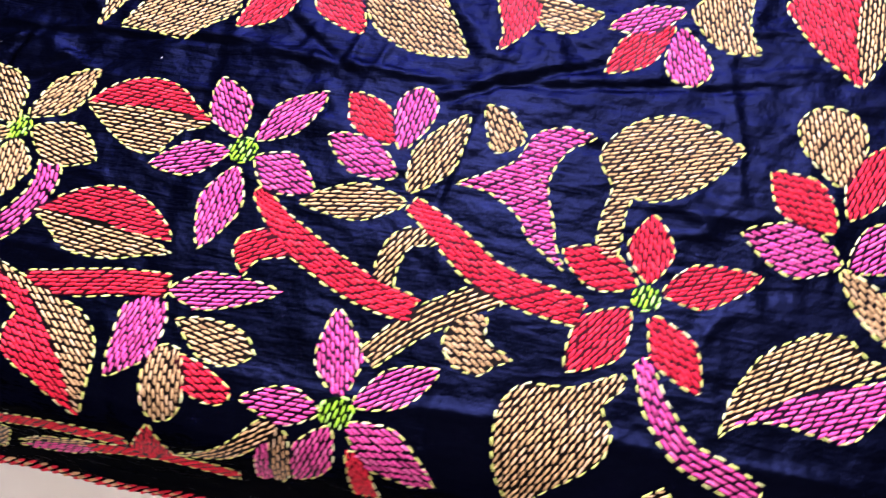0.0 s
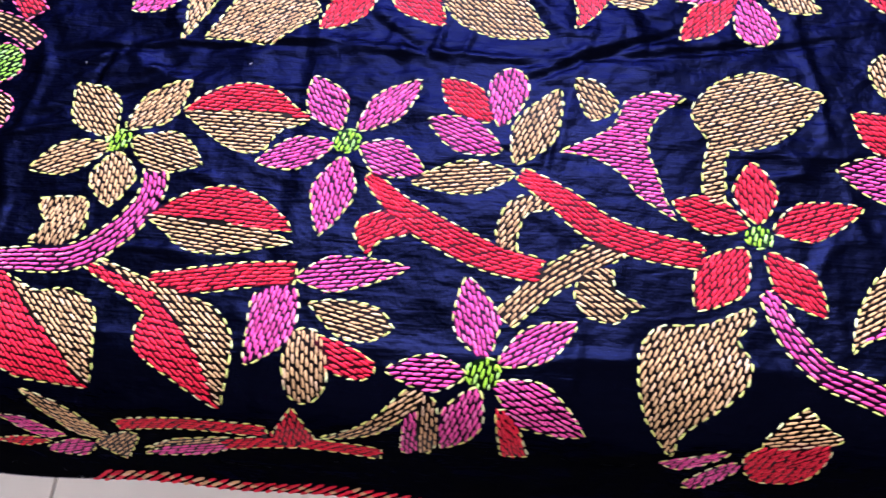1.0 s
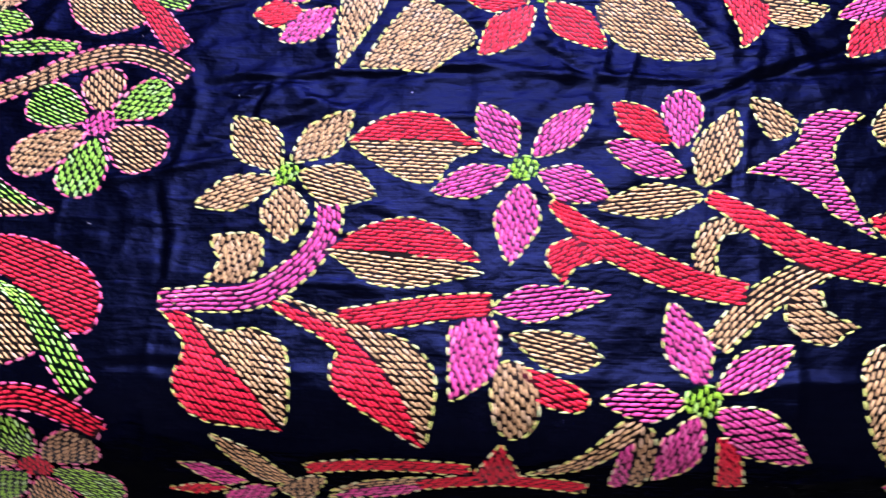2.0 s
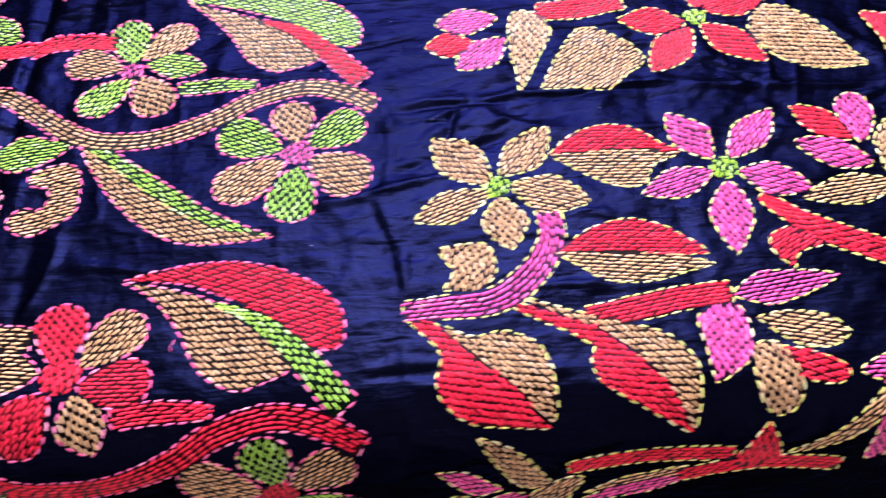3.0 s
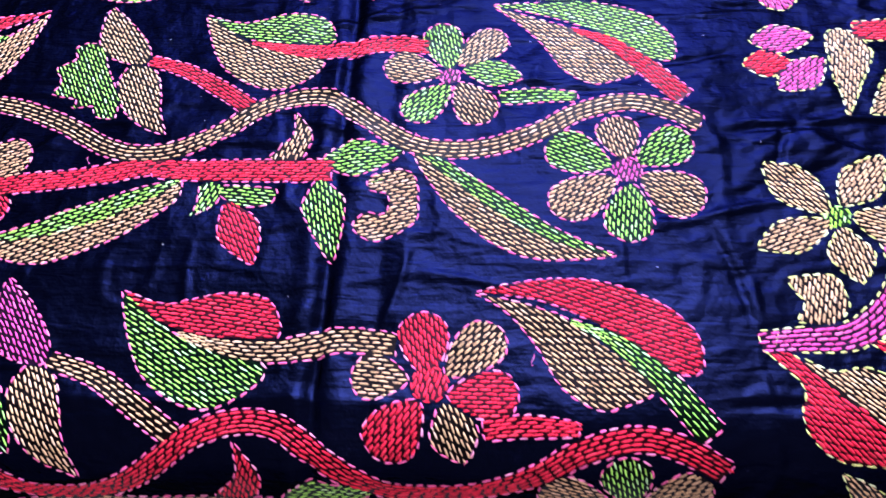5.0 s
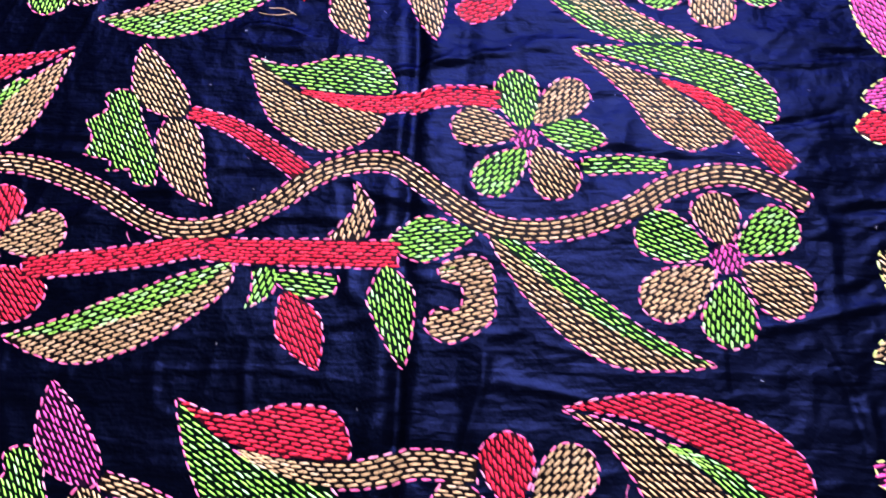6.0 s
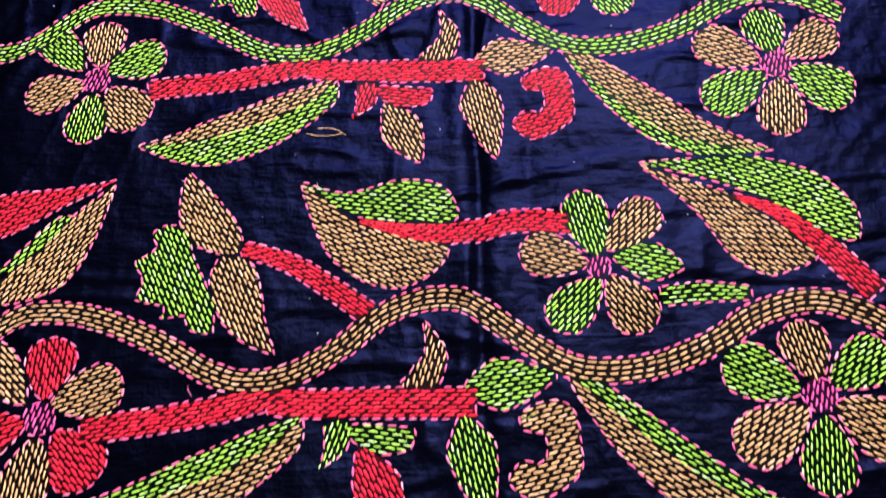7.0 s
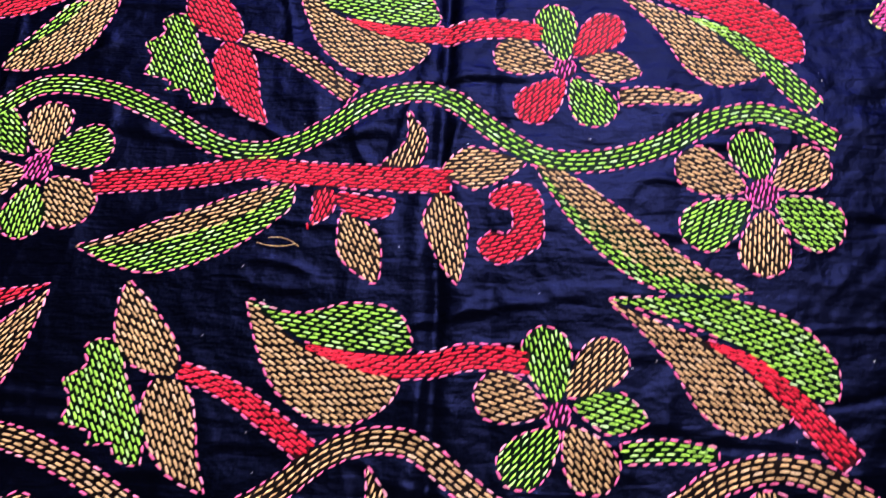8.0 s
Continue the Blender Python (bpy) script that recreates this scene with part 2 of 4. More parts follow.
def stiffen():
    us, ss = np.meshgrid(np.arange(640) * 0.25 - 80, np.arange(400) * 0.25 - 20, indexing="ij")
    pts = np.stack([us.ravel(), ss.ravel()], 1)
    for shape in SHAPES:
        STITCHED.ravel()[shape.covers(pts)] = 1.0
    for _ in range(3):
        for axis in (0, 1):
            STITCHED[:] = (np.roll(STITCHED, 1, axis) + 2 * STITCHED + np.roll(STITCHED, -1, axis)) / 4


def stiffness(u, s):
    x, y = np.clip((u + 80) * 4, 0, 638.9), np.clip((s + 20) * 4, 0, 398.9)
    i, j = x.astype(int), y.astype(int)
    fx, fy = x - i, y - j
    return (STITCHED[i, j] * (1 - fx) + STITCHED[i + 1, j] * fx) * (1 - fy) + (STITCHED[i, j + 1] * (1 - fx) + STITCHED[i + 1, j + 1] * fx) * fy


def relief(u, s):
    """Height of the cloth over its smooth form, in cm: pressed folds, pulled wrinkles, slack waves."""
    u, s = np.asarray(u, float), np.asarray(s, float)
    h = 0.14 * (value_noise(u / 8 + 3, s / 6 + 8) - 0.5) + 0.10 * (value_noise(u / 2.9, s / 2.3 + 4) - 0.5)
    slow = h
    bend = 1.6 * value_noise(u / 11 + 20, s / 6 + 9)
    some = np.clip(value_noise(u / 7 + 31, s / 5 + 2) * 2.4 - 0.8, 0, 1)
    h = h + 0.11 * some * creases(u / 7.5 + 0.8 * bend, s / 1.8 + bend + 11, 0.07)
    most = np.clip(value_noise(u / 6 + 7, s / 8 + 17) * 2.4 - 0.9, 0, 1)
    h = h + 0.09 * most * creases(u / 2.4 + bend, s / 6.5 + 40 + bend, 0.06)
    slack = np.exp(-((u - 1) / 9) ** 2) + np.exp(-((s - 21) / 5) ** 2) * np.clip((u + 10) / 10, 0, 1) + 0.35
    twist = 1.2 * value_noise(u / 6 + 50, s / 4 + 30)
    h = h + 0.075 * slack * (value_noise(u / 2.6 + twist, s / 0.75 + 2 * twist) - 0.5) * np.clip(2.2 * value_noise(u / 3 + 9, s / 3 + 1) - 0.3, 0, 1)
    h = h + 0.05 * slack * (value_noise((u + s) / 2.8 + twist, (s - u) / 0.9 + 21) - 0.5)
    h = h + 0.05 * slack * creases(u / 4.6 + twist, s / 1.25 + 2 * twist, 0.08) * np.clip(2.4 * value_noise(u / 4 + 19, s / 3 + 6) - 1.0, 0, 1)
    for at, deep in ((-28.1, 0.24), (-25.3, 0.08), (9.0, 0.06)):
        off = u - at - 0.25 * (value_noise(s / 5.0, s * 0 + at + 40) - 0.5)
        h = h - deep * np.exp(-(off / 0.36) ** 2) * (0.35 + 0.65 * value_noise(s / 4.0 + 5, s * 0 + 3.3 + at + 40)) + 0.4 * deep * np.exp(-((np.abs(off) - 1.0) / 0.6) ** 2)
    for (ua, sa), (ub, sb), deep in FOLDS:
        along = np.array([ub - ua, sb - sa])
        size = np.hypot(*along)
        along = along / size
        t = ((u - ua) * along[0] + (s - sa) * along[1]) / size
        off = -(u - ua) * along[1] + (s - sa) * along[0] - 0.45 * (value_noise(t * size / 2.5 + 60 + ua, t * 0 + sa) - 0.5)
        fade = np.clip(np.minimum(t, 1 - t) * 5, 0, 1)
        h = h + 0.8 * fade * deep * (0.55 * np.exp(-((off - 0.45) / 0.4) ** 2) - np.exp(-(off / 0.22) ** 2))
    off = s - 3.8 - 0.5 * (value_noise(u / 6.0 + 13, u * 0 + 5) - 0.5)
    h = h + 0.16 * np.exp(-(off / 0.35) ** 2) * np.clip(2.2 * value_noise(u / 5.0 + 2, u * 0 + 9) - 0.7, 0, 1)
    h = slow + (h - slow) * (1 - 0.8 * stiffness(u, s))
    return 1.5 * h * np.clip((s + 12) / 8, 0.4, 1) - 0.07


def surface(u, s, lift):
    """The place, in metres, of cloth points lifted by so many cm along the normal."""
    u, s = np.asarray(u, float) / 100, np.asarray(s, float) / 100
    lift = np.asarray(lift, float) / 100
    bend = math.atan2(1, LEAN_OUT)
    arc = np.clip((ROUND - s) / ROUND, 0, bend)
    below = np.clip((ROUND - s) - ROUND * bend, 0, None)
    y = np.where(s > ROUND, s, ROUND - ROUND * np.sin(arc)) - below * math.cos(bend)
    z = -ROUND + ROUND * np.cos(arc) - below * math.sin(bend)
    ny, nz = -np.sin(arc), np.cos(arc)
    return np.stack([u, y + ny * lift, TOP + z + nz * lift], -1)


def hem_line(u):
    return HEM + 0.3 * math.sin(u * 0.21) + 0.15 * math.sin(u * 0.53 + 1)


cloth = tagged(new("embroidered_cloth"), "navy cotton cloth with running-stitch flowers, draped over a mattress", "cloth")


def fabric_sheet():
    us = np.arange(-78, 58.01, 0.19)
    n = 410
    k = np.linspace(0, 1, n)
    u = np.repeat(us[:, None], n, 1)
    hems = np.array([hem_line(a) for a in us])[:, None]
    s = hems + (70.0 - hems) * k[None]
    co = surface(u, s, relief(u, s)).reshape(-1, 3)
    low = surface(u, s, relief(u, s) - 0.06)
    faces = []
    rows = len(us)
    i = np.arange(rows - 1)[:, None] * n + np.arange(n - 1)[None]
    quads = np.stack([i, i + n, i + n + 1, i + 1], -1).reshape(-1, 4)
    rim = np.concatenate([np.arange(rows) * n])
    base = len(co)
    under = low[:, 0]
    faces = quads.tolist() + [[rim[a + 1], rim[a], base + a, base + a + 1] for a in range(rows - 1)]
    ob = mesh_object("fabric", np.concatenate([co, under]), faces, FABRIC, cloth, True)
    uvs = np.concatenate([np.stack([u, s], -1).reshape(-1, 2), np.stack([u[:, 0], s[:, 0]], -1)]) / 100
    layer = ob.data.uv_layers.new(name="UVMap")
    loops = np.empty(len(ob.data.loops), int)
    ob.data.loops.foreach_get("vertex_index", loops)
    layer.data.foreach_set("uv", uvs[loops].ravel())
    return ob


# ---- stitches ----
ALONG = np.array([-0.5, -0.42, -0.2, 0.2, 0.42, 0.5])
SWELL = np.array([0.30, 0.78, 1.0, 1.0, 0.78, 0.30])
RISE = np.array([-0.25, 0.6, 1.0, 1.0, 0.6, -0.25])
ACROSS = np.array([-0.5, -0.3, 0.3, 0.5])
DOME = np.array([-0.35, 0.8, 0.8, -0.35])
RNG = np.random.RandomState(11)


def stitch_mesh(name, groups, parent):
    """One mesh of padded stitches. groups: (material, rows of u, s, direction, length, width)."""
    verts, faces, uvs, mats, slots, base = [], [], [], [], [], 0
    for mat, rows in groups:
        if not len(rows):
            continue
        mats.append(mat)
        rows = np.array(rows, float)
        n = len(rows)
        u, s, turn, length, width = (c[:, None, None] for c in rows.T)
        a = ALONG[None, :, None] * length
        sag = RNG.uniform(-0.03, 0.03, (n, 1, 1)) * (1 - (2 * ALONG[None, :, None]) ** 2)
        c = ACROSS[None, None] * width * SWELL[None, :, None] + sag
        a = a + 1.1 * c
        uu = u + a * np.cos(turn) - c * np.sin(turn)
        ss = s + a * np.sin(turn) + c * np.cos(turn)
        tall = (0.34 + RNG.uniform(-0.05, 0.08, (n, 1, 1))) * width
        ground = relief(uu, ss) + 0.015
        lift = ground + np.where(DOME[None, None] > 0, RISE[None, :, None] * DOME[None, None] * tall, -0.03)
        verts.append(surface(uu, ss, lift).reshape(-1, 3))
        uv = np.stack(np.broadcast_arrays(a * 10, ACROSS[None, None] * width * 10 + 0 * a), -1).reshape(-1, 2)
        uvs.append(uv)
        start = base + np.arange(n)[:, None, None] * 24 + np.arange(5)[None, :, None] * 4 + np.arange(3)[None, None]
        faces.append(np.stack([start, start + 4, start + 5, start + 1], -1).reshape(-1, 4))
        slots += [len(mats) - 1] * (n * 15)
        base += n * 24
    if not mats:
        return None
    ob = mesh_object(name, np.concatenate(verts), np.concatenate(faces)[:, ::-1], mats, parent, True)
    ob.data.polygons.foreach_set("material_index", slots)
    layer = ob.data.uv_layers.new(name="UVMap")
    loops = np.empty(len(ob.data.loops), int)
    ob.data.loops.foreach_get("vertex_index", loops)
    layer.data.foreach_set("uv", np.concatenate(uvs)[loops].ravel())
    return ob


def smooth_line(points, closed, step=0.12):
    """A curve through points (u, s), or (u, s, 1) at a sharp corner."""
    n = len(points)
    p = [np.array(q[:2], float) for q in points]
    sharp = [len(q) > 2 for q in points]
    out = []
    for i in range(n if closed else n - 1):
        a, b = p[i], p[(i + 1) % n]
        before = p[i - 1] if (closed or i > 0) else a
        after = p[(i + 2) % n] if (closed or i + 2 < n) else b
        ta = (b - a) * 0.9 if sharp[i] else (b - before) * 0.5
        tb = (b - a) * 0.9 if sharp[(i + 1) % n] else (after - a) * 0.5
        size = np.linalg.norm(b - a)
        ta *= min(1.0, 1.6 * size / (np.linalg.norm(ta) + 1e-9))
        tb *= min(1.0, 1.6 * size / (np.linalg.norm(tb) + 1e-9))
        for k in range(m := max(3, int(size / step))):
            t = k / m
            out.append((2 * t**3 - 3 * t**2 + 1) * a + (t**3 - 2 * t**2 + t) * ta + (3 * t**2 - 2 * t**3) * b + (t**3 - t**2) * tb)
    if not closed:
        out.append(p[-1])
    return np.array(out)


def inside(poly, pts):
    pts = np.atleast_2d(pts)
    a, b = poly, np.roll(poly, -1, 0)
    x, y = pts[:, :1], pts[:, 1:]
    cross = ((a[:, 1] > y) != (b[:, 1] > y)) & (x < (b[:, 0] - a[:, 0]) * (y - a[:, 1]) / (b[:, 1] - a[:, 1] + 1e-12) + a[:, 0])
    return cross.sum(1) % 2 == 1


def petal_outline(base, tip, width, belly):
    base, tip = np.array(base, float), np.array(tip, float)
    d = tip - base
    side = np.array([-d[1], d[0]]) / np.linalg.norm(d) * width / 2
    pts = [base, base + d * belly * 0.5 + side * 0.72, base + d * belly + side, base + d * (belly + 0.62 * (1 - belly)) + side * (0.52 if belly < 0.58 else 0.86), tip,
           base + d * (belly + 0.62 * (1 - belly)) - side * (0.52 if belly < 0.58 else 0.86), base + d * belly - side, base + d * belly * 0.5 - side * 0.72]
    return [(*q, 1) if (i == 4 and belly < 0.58) else tuple(q) for i, q in enumerate(pts)]


SHAPES = []      # every motif of the embroidery, in the order in which it was sewn


class Shape:
    def __init__(self, name, colour, edge, outline=None, line=None, widths=None, axis=None):
        self.name, self.colour, self.edge, self.line, self.axis = name, colour, edge, line, axis
        if line is not None:
            path = smooth_line(line, False)
            t = np.gradient(path, axis=0)
            t /= np.linalg.norm(t, axis=1)[:, None] + 1e-9
            side = np.stack([-t[:, 1], t[:, 0]], 1)
            w = np.interp(np.linspace(0, 1, len(path)), np.linspace(0, 1, len(widths)), widths)[:, None] / 2
            self.path, self.side, self.half = path, side, w[:, 0]
            self.poly = np.concatenate([path + side * w, (path - side * w)[::-1]])
        else:
            self.poly = smooth_line(outline, True)
        self.lo, self.hi = self.poly.min(0), self.poly.max(0)
        SHAPES.append(self)

    def covers(self, pts):
        pts = np.atleast_2d(pts)
        near = ((pts > self.lo) & (pts < self.hi)).all(1)
        hit = np.zeros(len(pts), bool)
        if near.any():
            hit[near] = inside(self.poly, pts[near])
        return hit

    def fill(self):
        dense = self.colour is RED
        if self.edge is CREAM:
            gap, pitch, length, width = (0.210, 0.56, 0.49, 0.176) if dense else (0.222, 0.57, 0.49, 0.166) if self.colour is PINK else (0.222, 0.58, 0.48, 0.130)
        else:
            gap, pitch, length, width = (0.220, 0.60, 0.49, 0.160) if dense else (0.232, 0.62, 0.45, 0.102) if self.colour is GREEN else (0.232, 0.62, 0.47, 0.122)
        rows = []
        if self.line is not None:
            steps = np.r_[0, np.cumsum(np.linalg.norm(np.diff(self.path, axis=0), axis=1))]
            lanes = max(1, round(2 * self.half.max() / (gap if dense else 0.27) - 0.4))
            for k in range(lanes):
                f = (k + 0.5) / lanes * 2 - 1
                lane = self.path + self.side * (self.half * f * 0.94)[:, None]
                at = (0.2 + (k % 2) * 0.5 + RNG.uniform(0.0, 0.12)) * pitch
                while at < steps[-1] - 0.12:
                    i = min(np.searchsorted(steps, at), len(lane) - 2)
                    if self.half[i] * 2 / lanes > 0.05:
                        d = lane[min(i + 2, len(lane) - 1)] - lane[max(i - 2, 0)]
                        rows.append((*lane[i], math.atan2(d[1], d[0]) + RNG.normal(0, 0.04), length * RNG.uniform(0.85, 1.12), min(width, self.half[i] * 2.1 / lanes) * RNG.uniform(0.88, 1.12)))
                    at += pitch * RNG.uniform(0.96, 1.04)
        else:
            mid = self.poly.mean(0)
            if self.axis is None:
                _, _, vt = np.linalg.svd(self.poly - mid, full_matrices=False)
                d = vt[0]
            else:
                d = np.array(self.axis, float) / np.linalg.norm(self.axis)
            turn = math.atan2(d[1], d[0])
            n = np.array([-d[1], d[0]])
            q = np.stack([(self.poly - mid) @ d, (self.poly - mid) @ n], 1)
            q2 = np.roll(q, -1, 0)
            y = q[:, 1].min() + gap * 0.3
            k, drift = 0, 0.0
            while y < q[:, 1].max():
                drift += RNG.normal(0, 0.03)
                hit = (q[:, 1] > y) != (q2[:, 1] > y)
                xs = np.sort(q[hit, 0] + (y - q[hit, 1]) / (q2[hit, 1] - q[hit, 1]) * (q2[hit, 0] - q[hit, 0]))
                for a, b in zip(xs[::2], xs[1::2]):
                    a, b = a + 0.01, b - 0.01
                    column = math.floor(a / pitch) - 1
                    while column * pitch < b:
                        at = (column + (k % 2) * 0.5) * pitch + drift + RNG.normal(0, 0.025)
                        column += 1
                        l, r = max(at, a), min(at + length * RNG.uniform(0.86, 1.12), b)
                        if r - l > 0.17:
                            c = mid + d * (l + r) / 2 + n * (y + RNG.normal(0, 0.012))
                            rows.append((*c, turn + RNG.normal(0, 0.05), r - l, width * RNG.uniform(0.88, 1.12)))
                y += gap * RNG.uniform(0.95, 1.05)
                k += 1
        return rows

    def outline(self):
        loop = np.concatenate([self.poly, self.poly[:1]])
        steps = np.r_[0, np.cumsum(np.linalg.norm(np.diff(loop, axis=0), axis=1))]
        turning = 1 if (np.roll(self.poly[:, 0], -1) * self.poly[:, 1] - self.poly[:, 0] * np.roll(self.poly[:, 1], -1)).sum() > 0 else -1
        rows, at = [], 0.1
        while at < steps[-1] - 0.2:
            length = 0.40 * RNG.uniform(0.75, 1.2)
            a = np.array([np.interp(at, steps, loop[:, i]) for i in (0, 1)])
            b = np.array([np.interp(at + length, steps, loop[:, i]) for i in (0, 1)])
            d = b - a
            size = np.linalg.norm(d) + 1e-9
            if size > 0.15:
                n = np.array([-d[1], d[0]]) / size * turning
                c = (a + b) / 2 + n * (0.035 if self.edge is CREAM else 0.05)
                rows.append((*c, math.atan2(d[1], d[0]) + RNG.normal(0, 0.05), size, (0.102 if self.edge is CREAM else 0.118) * RNG.uniform(0.8, 1.2), *(c + n * 0.2)))
            at += length + 0.24 * RNG.uniform(0.75, 1.3)
        return rows


HUES = {TAN: "tan", GREEN: "lime green", RED: "red", PINK: "magenta", ROSE: "rose", CREAM: "pale yellow", LIME: "bright lime"}


def ground(shape, parent, lift):
    """The tinted ground of a motif: an added thin layer on the fabric, cut to the motif's outline."""
    loop = np.concatenate([shape.poly, shape.poly[:1]])
    steps = np.r_[0, np.cumsum(np.linalg.norm(np.diff(loop, axis=0), axis=1))]
    count = max(8, int(steps[-1] / 0.3))
    at = np.linspace(0, steps[-1], count, endpoint=False)
    bm = bmesh.new()
    bm.faces.new([bm.verts.new((np.interp(a, steps, loop[:, 0]), np.interp(a, steps, loop[:, 1]), 0)) for a in at])
    bmesh.ops.triangulate(bm, faces=bm.faces[:])
    for _ in range(4):
        long = [e for e in bm.edges if e.calc_length() > 0.42 and not e.is_boundary]
        if long:
            bmesh.ops.subdivide_edges(bm, edges=long, cuts=1)
            bmesh.ops.triangulate(bm, faces=bm.faces[:])
    flat = np.array([v.co[:2] for v in bm.verts])
    for v, co in zip(bm.verts, surface(flat[:, 0], flat[:, 1], relief(flat[:, 0], flat[:, 1]) + lift)):
        v.co = co
    for f in bm.faces:
        f.smooth = True
    words = f"{HUES[shape.colour]} stitched {shape.name.replace('_', ' ')}"
    return part(shape.name, bm, GAP_TINT[shape.colour], parent, words + ("" if shape.edge is shape.colour else f" edged in {HUES[shape.edge]} stitches"))


def sew(index, parent):
    shape = SHAPES[index]
    rows = np.array(shape.fill() or np.zeros((0, 5)))
    edge = np.array(shape.outline() or np.zeros((0, 7)))
    for j, other in enumerate(SHAPES):
        if j == index or (other.lo > shape.hi + 0.5).any() or (other.hi < shape.lo - 0.5).any():
            continue
        if len(edge):
            edge = edge[~(other.covers(edge[:, :2]) | other.covers(edge[:, 5:]))]
        if j < index and len(rows):
            rows = rows[~other.covers(rows[:, :2])]
    base = ground(shape, parent, 0.010 + 0.004 * (index % 2))
    filled = stitch_mesh("fill_stitches", [(shape.colour, rows)], base)
    edged = stitch_mesh("outline_stitches", [(shape.edge, edge[:, :5])], base)
    for ob in (filled, edged):
        if ob is not None:
            tagged(ob, kind="stuff")


def leaf(edge, colour, points, name="leaf", axis=None):
    Shape(name, colour, edge, outline=points, axis=axis)


def bud(edge, colour, base, tip, width, belly, name="leaf"):
    Shape(name, colour, edge, outline=petal_outline(base, tip, width, belly), axis=(tip[0] - base[0], tip[1] - base[1]))


def stem(edge, colour, points, widths):
    Shape("stem", colour, edge, line=points, widths=widths)


def flower(edge, eye_colour, centre, radius, petals):
    ring = [(centre[0] + radius * math.cos(a), centre[1] + radius * math.sin(a)) for a in np.linspace(0, 2 * math.pi, 8, endpoint=False)]
    Shape("flower_centre", eye_colour, eye_colour, outline=ring, axis=(0.3, 1))
    for colour, base, tip, width, belly in petals:
        bud(edge, colour, base, tip, width, belly, "petal")

# ---- the border panel: yellow-edged flowers ----
flower(CREAM, LIME, (-0.5, 14.7), 0.67, [(TAN, (-0.9, 15), (-3.9, 18.5), 2.68, 0.52), (TAN, (-0.2, 15.4), (2.8, 18.8), 2.3, 0.5), (TAN, (0.3, 14.7), (4.5, 13.4), 2.64, 0.5), (TAN, (-0.4, 14), (-0.1, 10.6), 2.43, 0.5), (TAN, (-0.9, 14.4), (-5.1, 12.7), 2.1, 0.55)])
leaf(CREAM, RED, [(2.6, 16.8, 1), (4.2, 18.2), (6.1, 18.7), (7.7, 18.3), (8.8, 17.4), (10, 16.5, 1), (7.9, 16.8), (5.4, 16.9)])
leaf(CREAM, TAN, [(2.6, 16.8, 1), (5.4, 17.1), (7.9, 17), (10, 16.4, 1), (8.4, 15.8), (7.6, 14.5), (6.4, 14.3), (4.8, 15.1)])
flower(CREAM, LIME, (12.1, 15.2), 0.71, [(PINK, (11.6, 15.9), (9.7, 19.4), 2.25, 0.5), (PINK, (12.6, 15.9), (15.8, 19.2), 2.03, 0.5), (PINK, (12.9, 14.9), (16.5, 13.3), 2.32, 0.45), (PINK, (12.1, 14.2), (11.4, 9.5), 2.27, 0.45), (PINK, (11.4, 15), (7.3, 13.7), 1.97, 0.5)])
leaf(CREAM, RED, [(2.1, 10.3, 1), (4.1, 11.6), (6.2, 12.1), (8, 11.6), (9.4, 10.5), (10, 9.7, 1), (7.7, 9.9), (4.7, 10.1)])
leaf(CREAM, TAN, [(2.1, 10.3, 1), (4.7, 10.3), (7.7, 10.1), (10.2, 9, 1), (9, 8.8), (6.8, 8.3), (4.7, 8.4), (3.3, 9.4)])
stem(CREAM, PINK, [(-5.8, 7.2), (-3.7, 7.4), (-1.1, 7.7), (1, 9.3), (2.1, 11.3), (2, 13.1)], (1.18, 1.56, 1.28))
leaf(CREAM, TAN, [(-3.9, 10.9, 1), (-1.6, 11.1), (-1.1, 10.3), (-1.1, 9.2), (-2.1, 8.3), (-3.8, 8.4, 1), (-3.2, 9.4), (-3.6, 10.2)])
leaf(CREAM, RED, [(-5.6, 6.7, 1), (-4.4, 6.6), (-3.3, 5.4), (-2.2, 4.3), (-0.7, 2.9), (0.4, 1.5), (0.9, 0.8, 1), (-0.8, 1), (-2.8, 1.3), (-4.1, 2.4), (-4.4, 3.5), (-4.1, 4.9)])
leaf(CREAM, TAN, [(-3.9, 6.4, 1), (-2.5, 5.7), (-0.9, 5.9), (0.6, 5.1), (1.1, 3.8), (1.2, 1.9), (0.9, 0.9, 1), (-0.7, 2.4), (-2.1, 3.9), (-3.5, 5.4)])
leaf(CREAM, RED, [(-0.8, 7.6, 1), (1.1, 7.0), (3.6, 5.8), (5.2, 4.3), (6.6, 2.5), (7.6, 0.2, 1), (6, 1.2), (4.3, 2.3), (3.3, 3.1), (3.1, 4.2), (3.4, 4.8), (2.2, 5.7), (0.2, 6.8)])
leaf(CREAM, TAN, [(0.3, 7.7, 1), (3, 6.7), (5.4, 5.9), (7, 5.2), (8, 3.8), (8, 2.1), (7.6, 0.2, 1), (6.65, 2.5), (5.3, 4.3), (3.7, 5.8), (1.3, 7.0)])
stem(CREAM, RED, [(3.2, 6.4), (5.3, 6.7), (8.1, 7.2), (10.6, 7.4)], (1.23, 1.38, 1.21))
bud(CREAM, PINK, (10.7, 7.2), (16.3, 8), 1.86, 0.35)
leaf(CREAM, PINK, [(8.8, 6.3), (10.7, 6.6), (11, 4.7), (10.5, 3.6), (8.8, 2.5, 1), (8.7, 4.3)])
leaf(CREAM, TAN, [(11.5, 5.9, 1), (13, 6.1), (14.9, 5.8), (15.8, 4.8, 1), (14.8, 4.1), (13.4, 4.2), (12.4, 4.9)])
